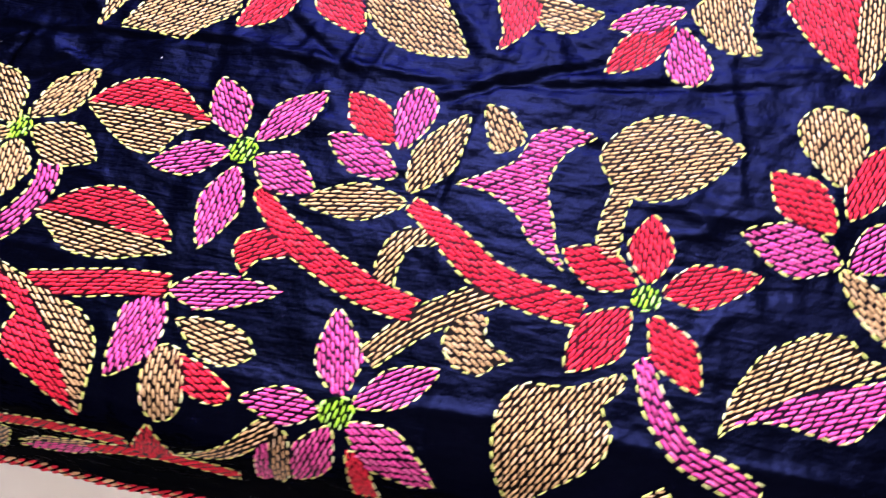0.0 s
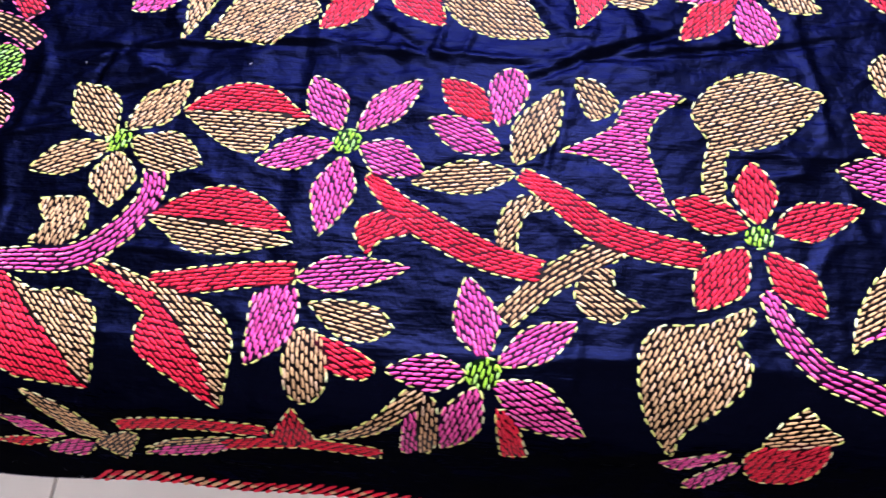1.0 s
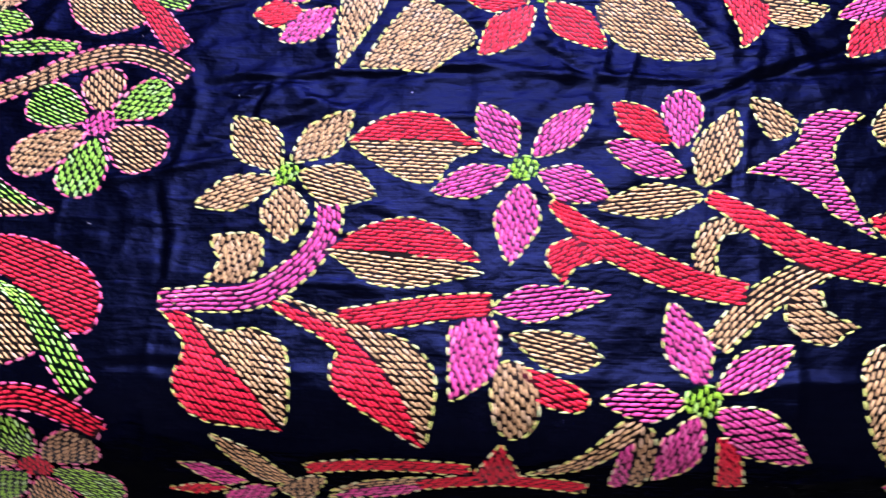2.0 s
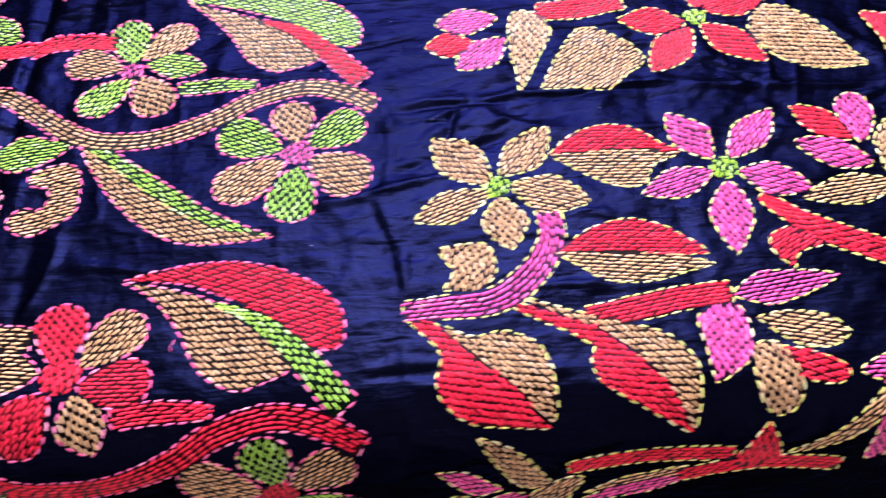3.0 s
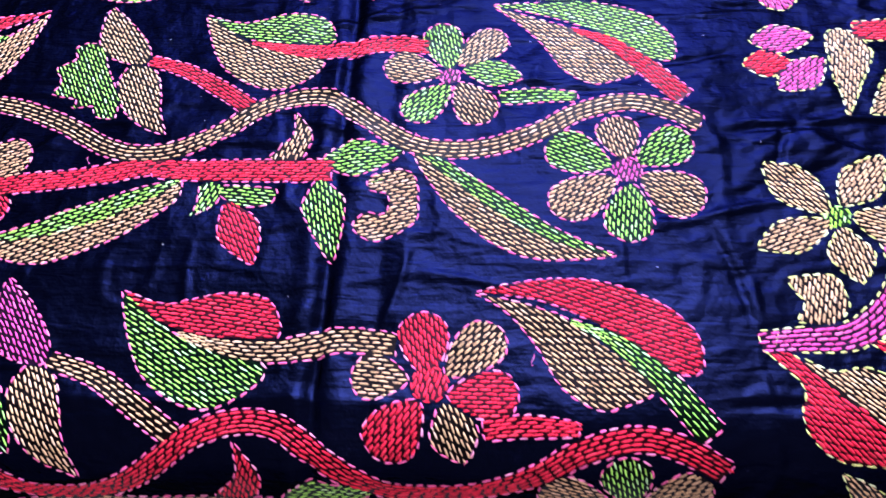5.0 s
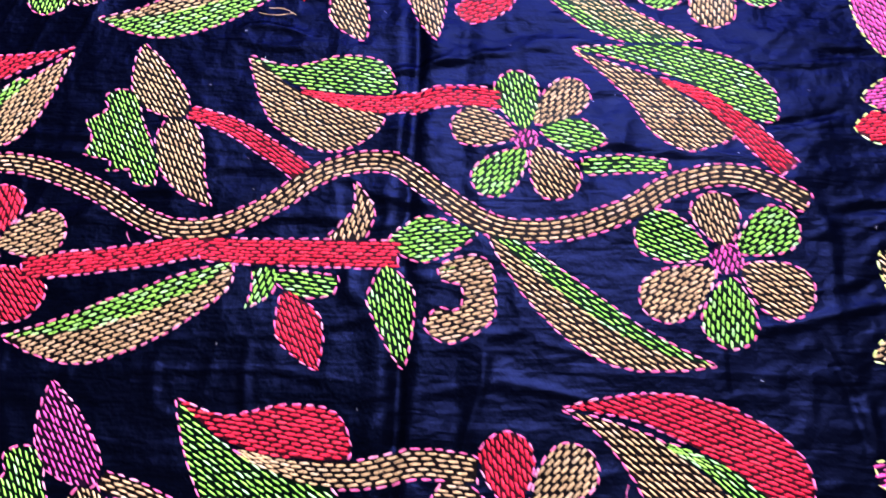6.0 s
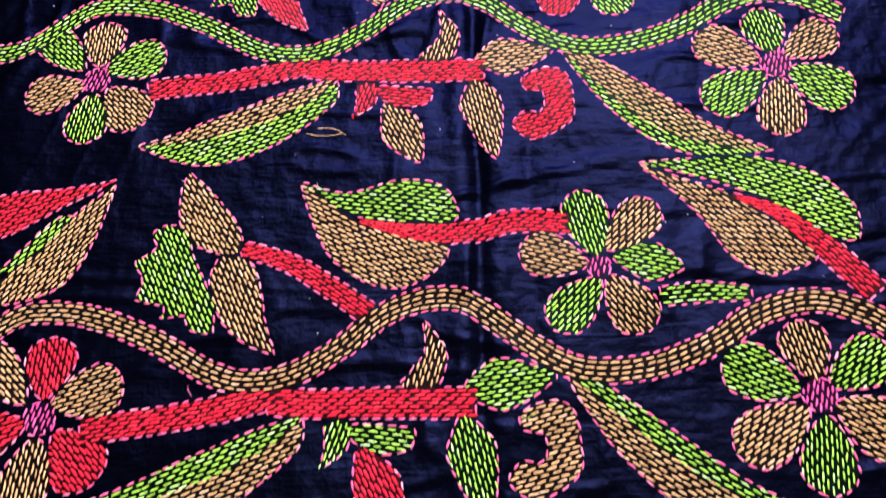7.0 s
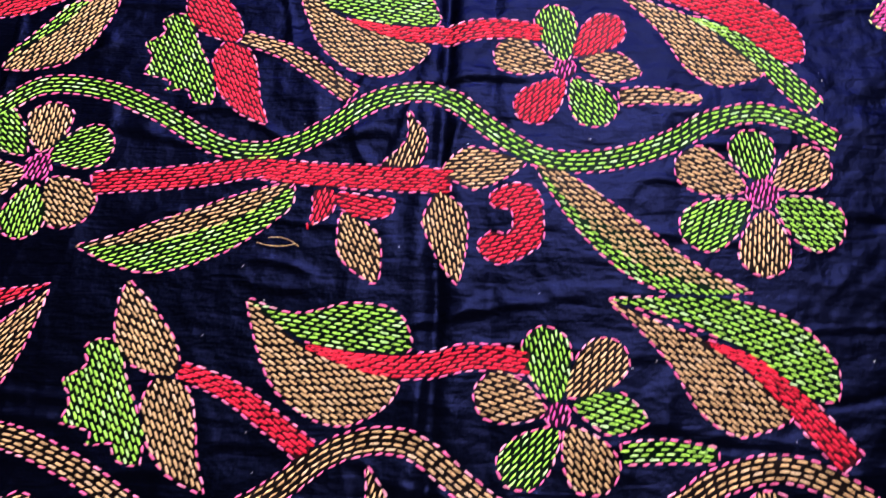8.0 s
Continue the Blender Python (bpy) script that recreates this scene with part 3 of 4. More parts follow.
leaf(CREAM, TAN, [(11, 4.4), (12.2, 4.4), (12.8, 3), (12.7, 1.6), (11.7, 0.9), (10.9, 1.6), (10.7, 3.3)])
leaf(CREAM, RED, [(12.1, 4.2), (13.7, 3.8), (15.1, 3), (14.7, 2.3), (13.5, 2.4), (12.6, 3)])
stem(CREAM, RED, [(13.6, 13.1), (15.4, 11.3), (17.7, 9.9), (20.2, 8.8), (22.6, 8.2)], (0.62, 1.54, 1.58, 1.25))
leaf(CREAM, RED, [(13.4, 10.6, 1), (15.1, 11.2), (16.3, 10.3), (15.9, 9.8), (14.6, 9.4), (14.1, 8.5, 1), (13.3, 9.6)])
bud(CREAM, RED, (19.7, 16.7), (16.9, 19.4), 2.1, 0.55)
bud(CREAM, PINK, (20.2, 16.4), (20.7, 20.2), 2.04, 0.6)
bud(CREAM, PINK, (20.3, 14.9), (16.3, 16.7), 2.12, 0.5)
bud(CREAM, TAN, (21.1, 14.2), (23.3, 19), 2.28, 0.45)
bud(CREAM, TAN, (21.1, 13.6), (15.7, 12.8), 1.99, 0.45)
leaf(CREAM, PINK, [(23.4, 15, 1), (25.9, 16.5), (26.8, 18.3), (28.3, 18.9), (29.8, 18.6, 1), (28.4, 17.5), (27.8, 15.6), (28.4, 13.4), (28.6, 12.5), (29.2, 11.3, 1), (27.4, 12.6), (26.6, 13.8), (25, 14.8)], axis=(1, -0.1))
leaf(CREAM, TAN, [(24, 19.5, 1), (25.1, 19.5), (26.3, 18.1), (25.8, 17.3), (24.9, 17), (24.4, 18)])
leaf(CREAM, TAN, [(30.2, 17.2), (30.3, 18.3), (31.7, 19.8), (33.6, 20.4), (35.2, 19.9), (37, 18.9, 1), (35.7, 17.3), (34.2, 16), (32.7, 15.5), (31.9, 15.6), (31.6, 14.3), (31.5, 12.5), (30.6, 12.7), (30.6, 14.4), (30.9, 16)], axis=(1, 0.3))
stem(CREAM, RED, [(21.4, 13.6), (23.2, 12.4), (25.4, 10.7), (27.5, 9.9), (30.3, 9.4)], (0.81, 1.58, 1.62, 1.4))
leaf(CREAM, TAN, [(22.7, 12.2), (23.1, 11.6), (21.8, 11.3), (21.4, 10.1), (21.4, 9, 1), (20.5, 9.3), (20.4, 10.5), (20.9, 11.8), (21.7, 12.3)])
stem(CREAM, TAN, [(21, 5.6), (22.6, 7.3), (24.5, 8.7), (26.4, 9.7)], (1.06, 1.37, 1.42, 1.15))
leaf(CREAM, TAN, [(24.8, 8.2), (26, 8.5), (26.2, 7.4), (27.6, 6.6, 1), (26.8, 6.3), (26.1, 5.7), (24.8, 6.1), (24.3, 7.1)])
flower(CREAM, LIME, (33.1, 10.7), 0.62, [(RED, (32.6, 11.2), (28.9, 12.4), 2.14, 0.5), (RED, (33.1, 11.4), (33, 14.9), 2.11, 0.5), (RED, (33.8, 11), (38.2, 12.5), 2.11, 0.4), (RED, (33.4, 9.8), (35.8, 6.5), 1.95, 0.5), (RED, (32.4, 10), (29.9, 6.6), 2.42, 0.5)])
flower(CREAM, LIME, (20.2, 2.9), 0.75, [(PINK, (20.2, 3.6), (19.1, 7.8), 2.2, 0.45), (PINK, (20.9, 3.4), (24.5, 5.6), 1.83, 0.5), (PINK, (20.8, 2.5), (25, 0.1), 2.31, 0.45), (PINK, (20, 2.2), (18.3, -1.6), 1.97, 0.45), (PINK, (19.4, 2.8), (15.6, 2.8), 1.72, 0.45)])
stem(CREAM, RED, [(21.3, 1.3), (21.8, -1.8)], (0.87, 1.26))
leaf(CREAM, TAN, [(12.3, -1.4, 1), (14.9, 0.2), (16.7, 1.9), (17.5, 1.6), (16, -0), (14.1, -1.1)])
leaf(CREAM, PINK, [(16.7, 0.7), (17.2, 0.8), (17, -2), (16.3, -2.1)])
leaf(CREAM, TAN, [(17.3, 1.5), (18.1, 1.3), (17.9, -1.6), (17.1, -2)])
stem(CREAM, RED, [(1.8, -1.8), (5.7, -1), (9.7, -1.2)], (0.89, 0.95))
leaf(CREAM, RED, [(9.9, -1.5), (11.2, 0.7, 1), (12, -1.2), (11.7, -1.9), (10.4, -2.3)])
stem(CREAM, RED, [(7.2, -2.6), (11.3, -2), (15.2, -2.6)], (0.89, 0.98))
leaf(CREAM, TAN, [(2.6, -3.9, 1), (4.9, -2.6), (7.6, -2), (7.2, -2.6), (4.8, -3.1)])
leaf(CREAM, PINK, [(2.5, -4.4, 1), (4.7, -3.2), (7.5, -2.7), (6.5, -3.6), (3.9, -4.3)])
leaf(CREAM, TAN, [(-2.6, 0.6, 1), (-1, -0.2), (0.3, -1.7), (0.9, -3), (-0.6, -2.9), (-2, -0.7)])
leaf(CREAM, PINK, [(-4.7, -1.6, 1), (-3.2, -1.7), (-1.4, -3.1, 1), (-2.9, -3.4)])
leaf(CREAM, RED, [(-5.8, -4.2, 1), (-3.9, -3.6), (-2.4, -3.8, 1), (-4.2, -4.5)])
leaf(CREAM, PINK, [(-3, -4.6), (-1.1, -3.5), (-0.1, -4), (-1.2, -5.1)])
leaf(CREAM, TAN, [(-0, -3.7), (1.6, -2.6), (2.6, -2.7), (1.3, -5.1, 1), (0.4, -4.4)])
stem(CREAM, PINK, [(33.2, 7.7), (34, 5.7), (35.3, 4), (37.1, 3.2), (38.5, 2.6)], (0.76, 1.12, 1.2, 1.18))
leaf(CREAM, TAN, [(27.4, 4.7), (28.3, 5.7), (30.3, 5.9), (32.4, 6.9, 1), (32.6, 6.4), (31.7, 5.2), (32.2, 4.4), (32, 3.1), (30.8, 1.9), (29.3, 0.6), (29, -0.8, 1), (27.7, 1.3), (27.3, 3.1)])
leaf(CREAM, TAN, [(36.7, 4.9, 1), (37.2, 6.8), (38.3, 8.7), (40.2, 10), (41.8, 10.2), (42.8, 9.3), (44.1, 9.3), (42.8, 8.6), (40.7, 7.7), (38.4, 6.4)])
leaf(CREAM, PINK, [(36.9, 5.3, 1), (38.7, 6.5), (40.7, 7.6), (43.2, 8.4), (44.4, 8.8), (43.2, 6.9), (41.9, 5.6), (40.6, 5.7), (38.7, 5.9)])
bud(CREAM, TAN, (41.4, 17.6), (40.7, 22), 3.12, 0.6)
bud(CREAM, RED, (41.2, 15.2), (38.2, 18), 2.46, 0.55)
bud(CREAM, RED, (41.8, 16), (43.7, 20.3), 2.09, 0.5)
bud(CREAM, PINK, (41.5, 13.7), (37, 14.6), 2.66, 0.45)
bud(CREAM, PINK, (41.9, 13.6), (45.1, 16.1), 2.37, 0.5)
leaf(CREAM, TAN, [(41.5, 13.4), (43.2, 12.7), (44.1, 11.7), (43.9, 10.1), (42.5, 11.1)])
leaf(CREAM, TAN, [(1.5, 21.6, 1), (1.5, 24.6), (1.7, 27.2), (3.9, 26.8), (3.1, 25), (2.4, 23.3)])
leaf(CREAM, TAN, [(2.8, 21.8, 1), (4.2, 24.6), (5.9, 26.8), (8.1, 25.6), (9.3, 23.9), (7.9, 22.4), (6.7, 21.5), (4.7, 21.7)])
flower(CREAM, LIME, (13.1, 27.2), 0.64, [(RED, (12.4, 26.7), (8.2, 27.3), 2.4, 0.5), (RED, (12.6, 26.2), (9.5, 22.5), 2.4, 0.5), (RED, (13.4, 26.5), (16.7, 23), 2.5, 0.45), (RED, (13.3, 28.1), (14.9, 32.5), 2.35, 0.45), (RED, (13.8, 27.8), (18.5, 29.4), 2.6, 0.45)])
leaf(CREAM, TAN, [(16.2, 25.8), (17.3, 27.9), (19.3, 27.5), (21.2, 25), (22.6, 22.4, 1), (20, 22.3), (17.8, 23.1), (16.6, 24.5)])
leaf(CREAM, RED, [(23.5, 26.8), (25.7, 26.4), (25.8, 25.2), (25, 23.9), (24, 22.9, 1), (24.1, 24.3)])
leaf(CREAM, TAN, [(25.6, 26.8), (29.3, 26.1, 1), (27.8, 24.7), (26.2, 24.8)])
bud(CREAM, PINK, (33.4, 26.9), (29.5, 25.3), 1.65, 0.5)
bud(CREAM, RED, (32.9, 25.9), (29.7, 22.5), 2.04, 0.55)
bud(CREAM, PINK, (33.3, 25.7), (34.1, 22.3), 2.25, 0.6)
leaf(CREAM, TAN, [(33.9, 27.3), (36.6, 28.7), (36.7, 26.2), (37.4, 24.7, 1), (35.7, 24.6), (34.2, 25.9)])
leaf(CREAM, RED, [(38.7, 28.3), (39, 26.9), (40.1, 25.3), (42.2, 23.3, 1), (41.9, 26.6), (42, 29.4)])
leaf(CREAM, TAN, [(42, 29.1), (43.3, 28.9), (43.9, 26.8), (42.3, 23.3, 1), (41.9, 26.6)])
bud(CREAM, PINK, (0.7, 28.2), (-3.3, 27.7), 2.4, 0.55)
bud(CREAM, RED, (-1, 26), (-4, 25.7), 2.11, 0.55)
bud(CREAM, PINK, (1, 26.2), (-2.1, 23.7), 2.49, 0.55)
leaf(CREAM, TAN, [(1.6, 28.4), (3.2, 28.3), (3.8, 26.2), (1.6, 22.3, 1), (1.3, 25.3)])
stem(CREAM, RED, [(3.3, 28.5), (5.8, 28.5), (8.8, 29)], (1.6, 1.61))
leaf(CREAM, TAN, [(33.1, 0.1), (33.7, 1.5), (34.8, 2.3, 1), (35.4, 1.5), (36.3, 0.7)])
leaf(CREAM, RED, [(32.5, -0.2), (35.7, 0.6), (35.7, -1.2), (34.9, -2.3), (33, -2.5)])
leaf(CREAM, PINK, [(28.5, -1.4, 1), (31.5, -0.2), (30.9, -1.2), (29.5, -2)])
leaf(CREAM, PINK, [(29.9, -3.2), (31.7, -1.2), (32.3, -1.7), (31, -3.4)])
leaf(CREAM, PINK, [(-2.8, 34.6), (-0.6, 35.4), (0.9, 32.9), (-0.5, 30.5), (-2.1, 31.3)])
bud(CREAM, PINK, (0.2, 49.7), (-3.3, 48.9), 2.8, 0.5)

# ---- the field panel: the same rose-edged vine sewn in rows, in changing colours ----


def vine_flower(du, ds, tilt, c):
    def m(u, s, *corner):
        return (u + du, s + ds + tilt * (u + 11), *corner)

    flower(ROSE, c["flower_centre"], m(-21.8, 25), 0.62, [(c["p1"], m(-21.8, 25.5), m(-22.6, 29.5), 2.41, 0.6), (c["p2"], m(-21.3, 25.9), m(-18.5, 28.7), 2.34, 0.6), (c["p3"], m(-21, 25.6), m(-17.3, 24.8), 2.15, 0.55), (c["p4"], m(-21.3, 24.4), m(-19.5, 21.4), 2.55, 0.6), (c["p5"], m(-21.8, 24.3), m(-24.4, 21.6), 2.35, 0.6), (c["p6"], m(-22.4, 25.1), m(-25.9, 26.2), 2.51, 0.6)])


def side_flower(du, ds, tilt, c):
    def m(u, s, *corner):
        return (u + du, s + ds + tilt * (u + 11), *corner)

    flower(ROSE, c["flower_centre"], m(-50.8, 17.4), 0.84, [(c["o1"], m(-50.8, 18.4), m(-50.8, 21.7), 2.66, 0.6), (c["o2"], m(-50.3, 18.1), m(-46.7, 19.2), 2.77, 0.6), (c["o3"], m(-49.9, 16.7), m(-47.6, 14.1), 2.94, 0.6), (c["o4"], m(-50.8, 16.4), m(-51.1, 13), 2.55, 0.6), (c["o5"], m(-51.5, 17.1), m(-55, 16.1), 2.62, 0.6), (c["o6"], m(-51.7, 18.2), m(-54.9, 21.3), 2.28, 0.6)])


def vine_blossoms(du, ds, tilt, c):
    def m(u, s, *corner):
        return (u + du, s + ds + tilt * (u + 11), *corner)

    leaf(ROSE, c["tri_top"], [m(-44.6, 31.4, 1), m(-43.1, 30), m(-41.6, 28.1), m(-41.2, 26.6), m(-42, 26.3), m(-43.7, 26.9), m(-44.7, 28.1), m(-44.9, 30)])
    leaf(ROSE, c["tri_low"], [m(-41.9, 26.2), m(-40.5, 25.6), m(-39.8, 23.6), m(-39.6, 22.5), m(-38.9, 20.5, 1), m(-40.7, 21.3), m(-42, 22.7), m(-42.7, 24.6), m(-42.5, 25.7)])
    leaf(ROSE, c["ragged"], [m(-45.4, 28.1), m(-44.3, 27.7), m(-43.9, 26.3), m(-43, 24.6), m(-42.4, 23.2), m(-42.3, 21.7, 1), m(-43.5, 22), m(-43.9, 22.9, 1), m(-45.3, 22.6, 1), m(-45, 23.3), m(-46.7, 23.7, 1), m(-46.4, 24.9), m(-47.1, 25.9, 1), m(-45.9, 26.7), m(-46.2, 27.6)])
    stem(ROSE, c["tri_stem"], [m(-41.1, 26.6), m(-38.5, 25.7), m(-36.3, 24.3), m(-34.1, 22.7)], (0.85, 1.09, 1.17))
    stem(ROSE, c["leaf_stem"], [m(-34.7, 28.1), m(-31.7, 27.3), m(-28.8, 27.2), m(-26, 27.8), m(-23.2, 27.6)], (0.24, 1.17, 1.35, 1.23))
    leaf(ROSE, c["leaf_up"], [m(-38.1, 30.6, 1), m(-35.5, 29.8), m(-32.6, 30.4), m(-30.2, 30.1), m(-29.3, 28.6), m(-29.5, 27.9), m(-31.8, 27.9), m(-34.1, 28.2), m(-36, 29)])
    leaf(ROSE, c["leaf_low"], [m(-38.1, 30.6, 1), m(-37, 29.7), m(-36, 28.9), m(-34.1, 27.7), m(-31.7, 26.9), m(-29.8, 26.4), m(-30.4, 25.1), m(-32.3, 24.1), m(-34.3, 24.5), m(-36.2, 26), m(-37.4, 28.4)])
    stem(ROSE, c["twig"], [m(-18.7, 23.2), m(-16.6, 23.4), m(-14.1, 23.3)], (0.96, 1.09, 0.65))
    stem(ROSE, c["big_stem"], [m(-14.3, 29), m(-12.1, 27.9), m(-10.1, 26), m(-8.9, 24.5), m(-7.8, 23.1)], (0.18, 1.03, 1.41, 1.44))
    leaf(ROSE, c["big_up"], [m(-19.2, 31.1 - c.get("droop", 0), 1), m(-16.1, 31.3), m(-12.9, 31.3), m(-9.9, 30.2), m(-8.1, 28.4), m(-7.9, 26.7), m(-8.4, 26.1), m(-9.8, 26.5), m(-11.5, 28), m(-13.7, 29.3), m(-16.2, 30.3)])
    leaf(ROSE, c["big_low"], [m(-19.2, 31.1 - c.get("droop", 0), 1), m(-16.2, 29.8), m(-14.3, 29), m(-12.2, 27.2), m(-10.5, 25.8), m(-10.5, 25.1), m(-12.2, 24.4), m(-13.2, 24.3), m(-14.8, 25.4), m(-16, 27.6), m(-17.6, 29.6)])
    leaf(ROSE, c["far_up"], [m(-48.7, 31, 1), m(-51.6, 30.6), m(-55.5, 30.2), m(-58.3, 29), m(-59.5, 27.1), m(-55, 27.7), m(-52.1, 29.3)])
    leaf(ROSE, c["far_low"], [m(-48.8, 30.8, 1), m(-49.5, 27.5), m(-50.9, 24.8), m(-53.3, 23.8), m(-55.5, 24), m(-52.8, 26.6), m(-51, 28.8)])
    leaf(ROSE, c["far_mid"], [m(-51, 28.7), m(-52.1, 28.6), m(-53.6, 26.9), m(-54.6, 25.6), m(-55.6, 24.5), m(-54.1, 25.6), m(-52.6, 26.9)])


def vine_wave(du, ds, tilt, c):
    def m(u, s, *corner):
        return (u + du, s + ds + tilt * (u + 11), *corner)

    stem(ROSE, c["wave"], [m(-64.4, 22.6), m(-60.5, 20), m(-57.1, 19.9), m(-53.9, 22.4), m(-52.2, 23.1), m(-49.3, 22.9), m(-45.8, 21.6), m(-42.2, 19.6), m(-40.1, 19.1), m(-37.8, 19.5), m(-35.5, 20.8), m(-33.2, 22.6), m(-30.8, 23.4), m(-28.7, 23.1), m(-26.4, 21.4), m(-23.9, 19.7), m(-21.7, 19.3), m(-18.8, 19.7), m(-16.1, 20.8), m(-14, 22.1), m(-11.3, 22.8), m(-9.1, 22.3), m(-7.1, 21.1)], (1.11, 1.27))


def vine_branch(du, ds, tilt, c):
    def m(u, s, *corner):
        return (u + du, s + ds + tilt * (u + 11), *corner)

    stem(ROSE, c["branch_a"], [m(-48.6, 16.7), m(-44, 17.3), m(-41.1, 17.8), m(-38.7, 18.4)], (1.31, 1.37))
    stem(ROSE, c["branch_b"], [m(-39, 18.1), m(-36.5, 17.9), m(-33.1, 17.9), m(-28.5, 17.8)], (1.39, 1.54))
    leaf(ROSE, c["sickle_up"], [m(-48.8, 12.9, 1), m(-45.9, 13.9), m(-43.2, 15.1), m(-40.4, 16.3), m(-38.4, 17), m(-37.2, 17.3, 1), m(-38.8, 15.8), m(-41.3, 14.5), m(-44.3, 13.4), m(-46.9, 13)])
    leaf(ROSE, c["sickle_low"], [m(-37.2, 17.2, 1), m(-37.3, 15.8), m(-39.2, 14), m(-41.6, 12.5), m(-44.3, 11.6), m(-46.7, 12), m(-48.8, 12.9, 1), m(-46.6, 13.1), m(-44.1, 13.6), m(-41.3, 14.7), m(-38.8, 16)])
    leaf(ROSE, c["bit_a"], [m(-36, 16.9), m(-34.9, 16.9), m(-35, 15.6), m(-36.3, 14.6, 1), m(-36, 15.5)])
    leaf(ROSE, c["bit_b"], [m(-34.8, 16.8), m(-31.5, 16.6, 1), m(-31.8, 15.6), m(-33.2, 15.4), m(-34.4, 15.9)])
    bud(ROSE, c["drop"], m(-34.3, 15.7), m(-32.2, 11.5), 2.29, 0.5)
    leaf(ROSE, c["horn"], [m(-31.1, 22.2, 1), m(-30, 20.6), m(-30.1, 19.3), m(-30.6, 18.7), m(-32.5, 18.7, 1), m(-31.6, 19.6), m(-31, 20.6)])
    bud(ROSE, c["bud_a"], m(-29, 18.5), m(-24.3, 19.1), 2.64, 0.4)
    bud(ROSE, c["bud_b"], m(-29.1, 17.2), m(-27.9, 11.7), 2.37, 0.35)
    leaf(ROSE, c["curl"], [m(-26.2, 17.2), m(-24.9, 17.8), m(-23.7, 17.4), m(-23.4, 15.8), m(-23.5, 14.4), m(-24.6, 13.5), m(-25.9, 13.1), m(-26.9, 14.0), m(-26.2, 14.9), m(-25.4, 14.7), m(-25.0, 15.3), m(-25.1, 16.2), m(-26.1, 16.4)], axis=(1, 0.25))
    k = c.get("split", 0)
    leaf(ROSE, c["long_up"], [m(-23.9, 19.2, 1), m(-22.6, 19), m(-20.6, 17.6), m(-18.4, 15.9), m(-16.1, 14.1), m(-14.1, 12.9), m(-12.5, 12.2, 1), m(-14.9, 12.7 - 0.4 * k), m(-17.5 - 0.4 * k, 13.9 - 0.8 * k), m(-19.6 - 0.6 * k, 15.5 - 0.9 * k), m(-21.5 - 0.5 * k, 17.2 - 0.5 * k)])
    leaf(ROSE, c["long_low"], [m(-23.9, 19.2, 1), m(-22.9, 17.3), m(-21.3, 15), m(-19.2, 13), m(-17.1, 12), m(-15, 11.9), m(-12.5, 12.2, 1), m(-15.1, 12.9 - 0.4 * k), m(-17.7 - 0.4 * k, 14.1 - 0.8 * k), m(-19.8 - 0.6 * k, 15.9 - 0.9 * k), m(-21.7 - 0.5 * k, 17.5 - 0.5 * k)])
    flower(ROSE, c["flower_centre"], m(-11.5, 17.9), 0.86, [(c["q1"], m(-11.5, 18.6), m(-12.1, 21.7), 2.42, 0.6), (c["q2"], m(-10.9, 18.4), m(-7.8, 20.3), 2.47, 0.6), (c["q3"], m(-10.8, 17.5), m(-7.6, 15.4), 3.03, 0.6), (c["q4"], m(-11.4, 16.9), m(-11.9, 13.1), 2.61, 0.6), (c["q5"], m(-12.2, 17.3), m(-15.9, 15), 2.72, 0.6), (c["q6"], m(-12.4, 18.1), m(-16, 19.8), 2.72, 0.6)])

RED_ROW = dict(droop=0.45, tri_top=PINK, tri_low=TAN, ragged=GREEN, tri_stem=TAN, leaf_up=RED, leaf_low=GREEN, leaf_stem=TAN, flower_centre=RED, p1=RED, p2=TAN, p3=RED, p4=TAN, p5=RED, p6=TAN, twig=RED, big_up=RED, big_low=TAN, big_stem=GREEN, far_up=RED, far_low=TAN, far_mid=GREEN, wave=RED, branch_a=TAN, branch_b=TAN, sickle_up=GREEN, sickle_low=TAN, bit_a=GREEN, bit_b=GREEN, drop=TAN, horn=RED, bud_a=GREEN, bud_b=GREEN, curl=RED, long_up=GREEN, long_low=TAN, q1=GREEN, q2=TAN, q3=GREEN, q4=TAN, q5=GREEN, q6=TAN, o1=TAN, o2=GREEN, o3=TAN, o4=GREEN, o5=TAN, o6=GREEN)
TAN_ROW = dict(tri_top=TAN, tri_low=TAN, ragged=GREEN, tri_stem=RED, leaf_up=GREEN, leaf_low=TAN, leaf_stem=RED, flower_centre=PINK, p1=GREEN, p2=TAN, p3=GREEN, p4=TAN, p5=GREEN, p6=TAN, twig=GREEN, big_up=GREEN, big_low=TAN, big_stem=RED, far_up=RED, far_low=TAN, far_mid=GREEN, wave=TAN, branch_a=RED, branch_b=RED, sickle_up=GREEN, sickle_low=TAN, bit_a=GREEN, bit_b=GREEN, drop=RED, horn=TAN, bud_a=GREEN, bud_b=GREEN, curl=TAN, long_up=GREEN, long_low=TAN, q1=TAN, q2=GREEN, q3=TAN, q4=GREEN, q5=TAN, q6=GREEN, o1=RED, o2=TAN, o3=RED, o4=TAN, o5=RED, o6=TAN)
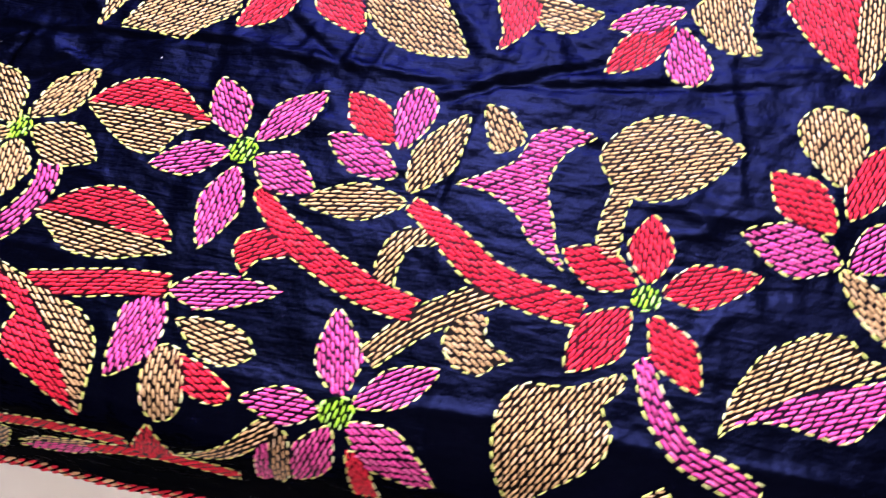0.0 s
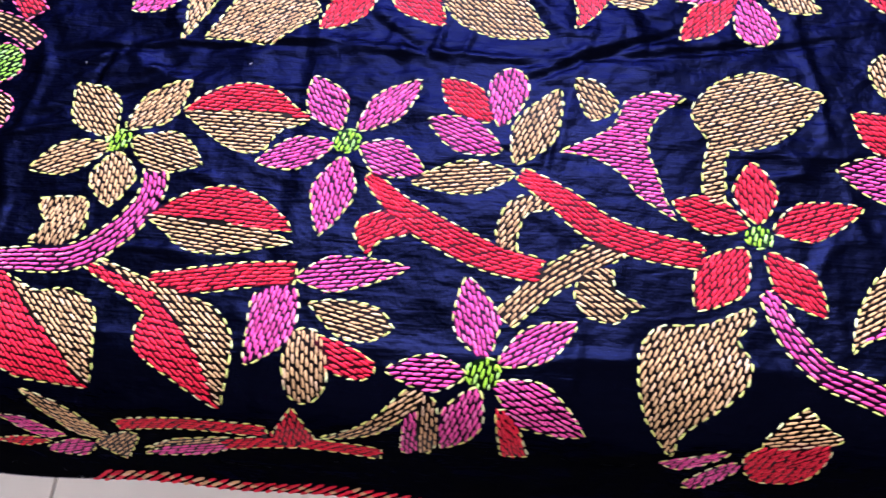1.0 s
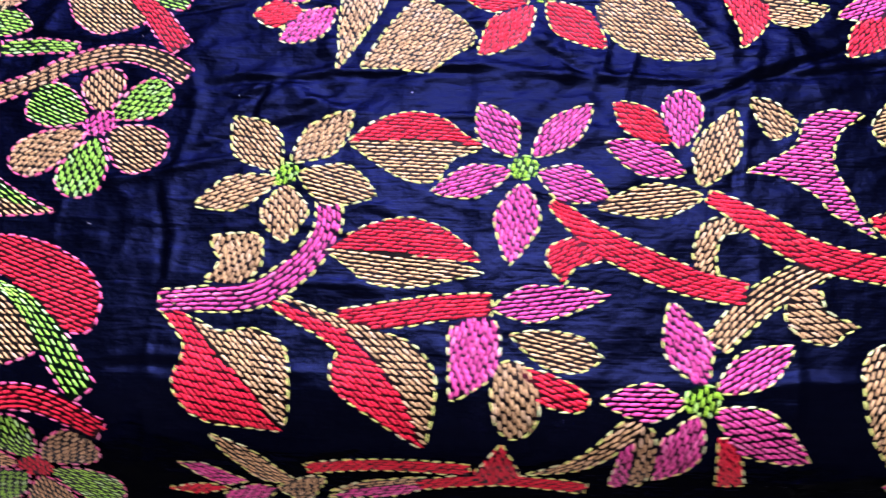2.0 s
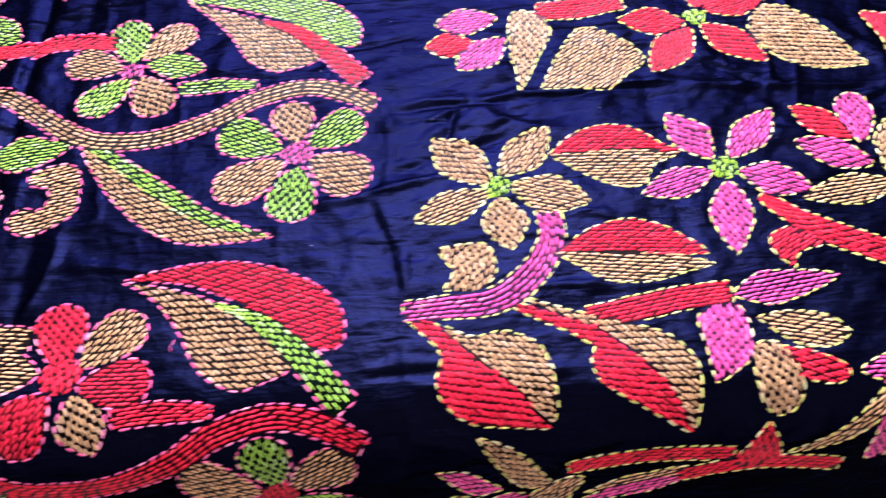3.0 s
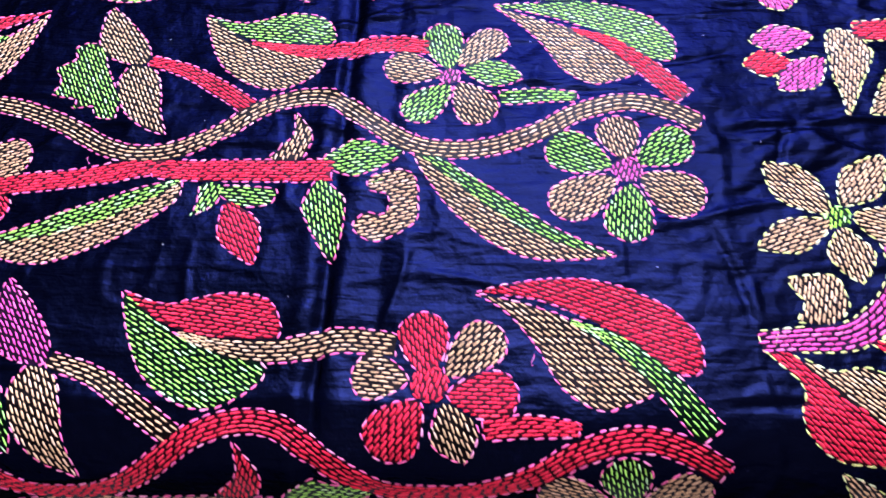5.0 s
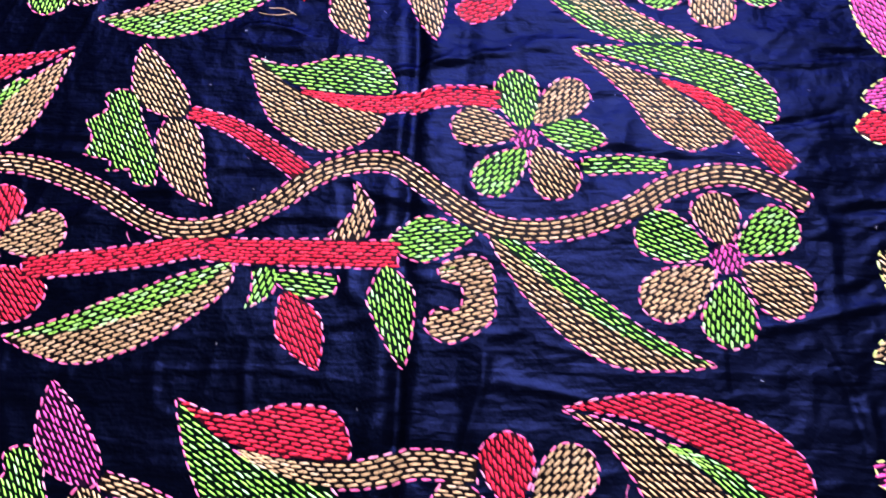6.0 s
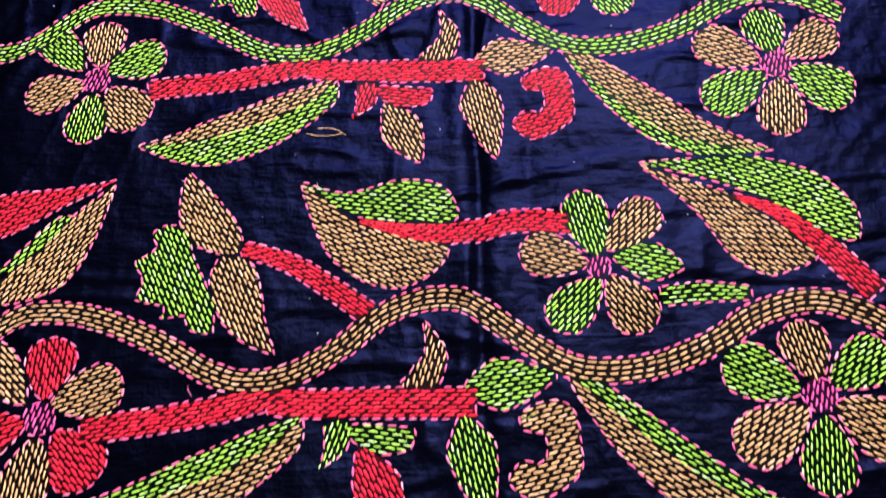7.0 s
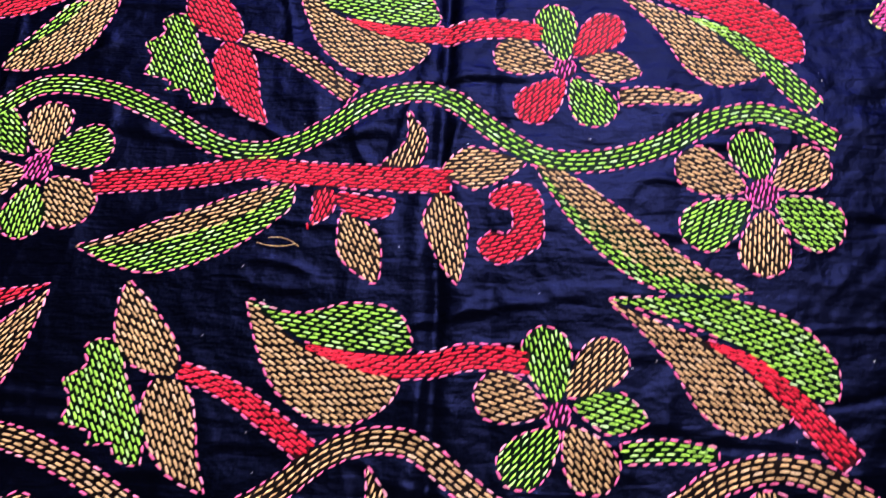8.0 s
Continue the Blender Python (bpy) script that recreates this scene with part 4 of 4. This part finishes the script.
GREEN_ROW = dict(split=0.9, tri_top=RED, tri_low=RED, ragged=GREEN, tri_stem=TAN, leaf_up=GREEN, leaf_low=TAN, leaf_stem=RED, flower_centre=PINK, p1=GREEN, p2=RED, p3=TAN, p4=GREEN, p5=RED, p6=TAN, twig=TAN, big_up=RED, big_low=TAN, big_stem=GREEN, far_up=RED, far_low=TAN, far_mid=GREEN, wave=GREEN, branch_a=RED, branch_b=RED, sickle_up=TAN, sickle_low=GREEN, bit_a=RED, bit_b=RED, drop=TAN, horn=TAN, bud_a=TAN, bud_b=TAN, curl=RED, long_up=TAN, long_low=GREEN, q1=GREEN, q2=TAN, q3=GREEN, q4=TAN, q5=GREEN, q6=TAN, o1=TAN, o2=GREEN, o3=TAN, o4=GREEN, o5=TAN, o6=GREEN)
vine_wave(-0.9, -20.65, 0.0, RED_ROW)
vine_blossoms(-0.9, -20.7, 0.0, RED_ROW)
vine_branch(-0.8, -20.5, 0.0, RED_ROW)
side_flower(-0.6, -20.6, 0.0, RED_ROW)
flower(ROSE, RED, (-22.3, 4.8), 0.88, [(RED, (-22.4, 5.2), (-22.9, 8.7), 2.47, 0.6), (TAN, (-21.5, 5.3), (-18.8, 7.9), 2.45, 0.6), (RED, (-21.4, 4.3), (-17.9, 4.2), 2.57, 0.6), (TAN, (-21.6, 3.8), (-20.5, 0.8), 2.35, 0.55), (RED, (-22.8, 3.9), (-24.9, 1.1), 2.73, 0.6), (TAN, (-23.4, 5), (-26.2, 5.3), 2.42, 0.6)])
vine_wave(0, 0, 0.0, TAN_ROW)
vine_blossoms(0, 0, 0.0, TAN_ROW)
vine_branch(0, 0, 0.0, TAN_ROW)
side_flower(0, 0, 0.0, TAN_ROW)
vine_flower(0, 0, 0.0, TAN_ROW)
vine_wave(0.8, 19.6, -0.021, GREEN_ROW)
vine_blossoms(0.6, 19.9, -0.022, GREEN_ROW)
vine_branch(0.9, 19.5, -0.023, GREEN_ROW)
side_flower(-0.3, 20.6, 0.0, GREEN_ROW)
vine_flower(0.6, 19.9, -0.03, GREEN_ROW)


stiffen()
fabric_sheet()
for index in range(len(SHAPES)):
    sew(index, cloth)


# ---- hem: a red and tan corded border on the front edge ----
def hem_border():
    rows = {RED: [], TAN: []}
    for lane in range(4):
        u = -1.2 + 0.3 * lane
        while u < 64:
            s = hem_line(u) + 0.14 + 0.25 * lane
            rows[TAN if RNG.rand() < (0.12, 0.35, 0.5, 0.2)[lane] else RED].append((u, s, RNG.normal(0.42, 0.08), 0.6 * RNG.uniform(0.9, 1.1), 0.22))
            u += 0.66
    return stitch_mesh("hem_border", [(RED, rows[RED]), (TAN, rows[TAN])], cloth)


tagged(hem_border(), "red and tan corded border", kind="stuff")
frayed = []
for u in np.arange(-76, -1, 0.3):
    frayed.append((u, hem_line(u) + 0.06, RNG.normal(0, 0.3), 0.3 * RNG.uniform(0.4, 1.2), 0.07))
SELVEDGE = thread("pale_selvedge_thread", (0.55, 0.50, 0.52), 0.2, 0.3)
tagged(stitch_mesh("selvedge", [(SELVEDGE, frayed)], cloth), "pale loose selvedge threads", kind="stuff")

# ---- lint and loose ends on the cloth ----
lint = []
for _ in range(90):
    lint.append((RNG.uniform(-56, 42), RNG.uniform(6, 50), RNG.uniform(0, 3.14), RNG.uniform(0.05, 0.16), RNG.uniform(0.02, 0.04)))
tagged(stitch_mesh("lint", [(SELVEDGE, lint)], cloth), "pale specks of lint", kind="stuff")


def loose_end(colour, u, s, turn, curl, size):
    """A thread end that was not trimmed: it bends away from the motif along the cloth."""
    rows = []
    for k in range(int(size / 0.12)):
        rows.append((u, s, turn, 0.16, 0.035))
        u, s, turn = u + 0.12 * math.cos(turn), s + 0.12 * math.sin(turn), turn + curl * RNG.uniform(0.5, 1.5)
    stitch_mesh("loose_thread", [(colour, rows)], cloth)


for spec in ((TAN, -37.9, 33.8, -0.4, 0.05, 2.2), (TAN, -37.3, 34.1, 0.1, -0.06, 1.8), (ROSE, -24.0, 19.9, 0.8, 0.1, 0.8), (CREAM, 26.9, 15.7, 0.7, -0.35, 0.9),
             (ROSE, -43.3, 18.9, -1.2, 0.1, 0.6), (LIME, -26.0, 17.0, 0.3, 0.05, 0.7), (ROSE, -17.1, 6.4, -1.9, 0.1, 0.7), (CREAM, -4.9, 7.6, -2.0, 0.08, 0.6)):
    loose_end(*spec)

# ---- floor tiles ----
TILE_SIZE, JOINT = 0.40, 0.0025
floor = bpy.data.objects["floor"]
bm = bmesh.new()
box_bm(bm, (JOINT / 2, JOINT / 2, -0.012), (TILE_SIZE - JOINT / 2, TILE_SIZE - JOINT / 2, 0.0), 0.0012)
tile_mesh = bpy.data.meshes.new("tile")
bm.to_mesh(tile_mesh)
bm.free()
tile_mesh.materials.append(TILE)
for i in range(-5, 5):
    for j in range(0, 6):
        tile = new("tile", tile_mesh)
        tile.parent = floor
        tile.location = (TILE_X + i * TILE_SIZE, TILE_Y + j * TILE_SIZE, 0)
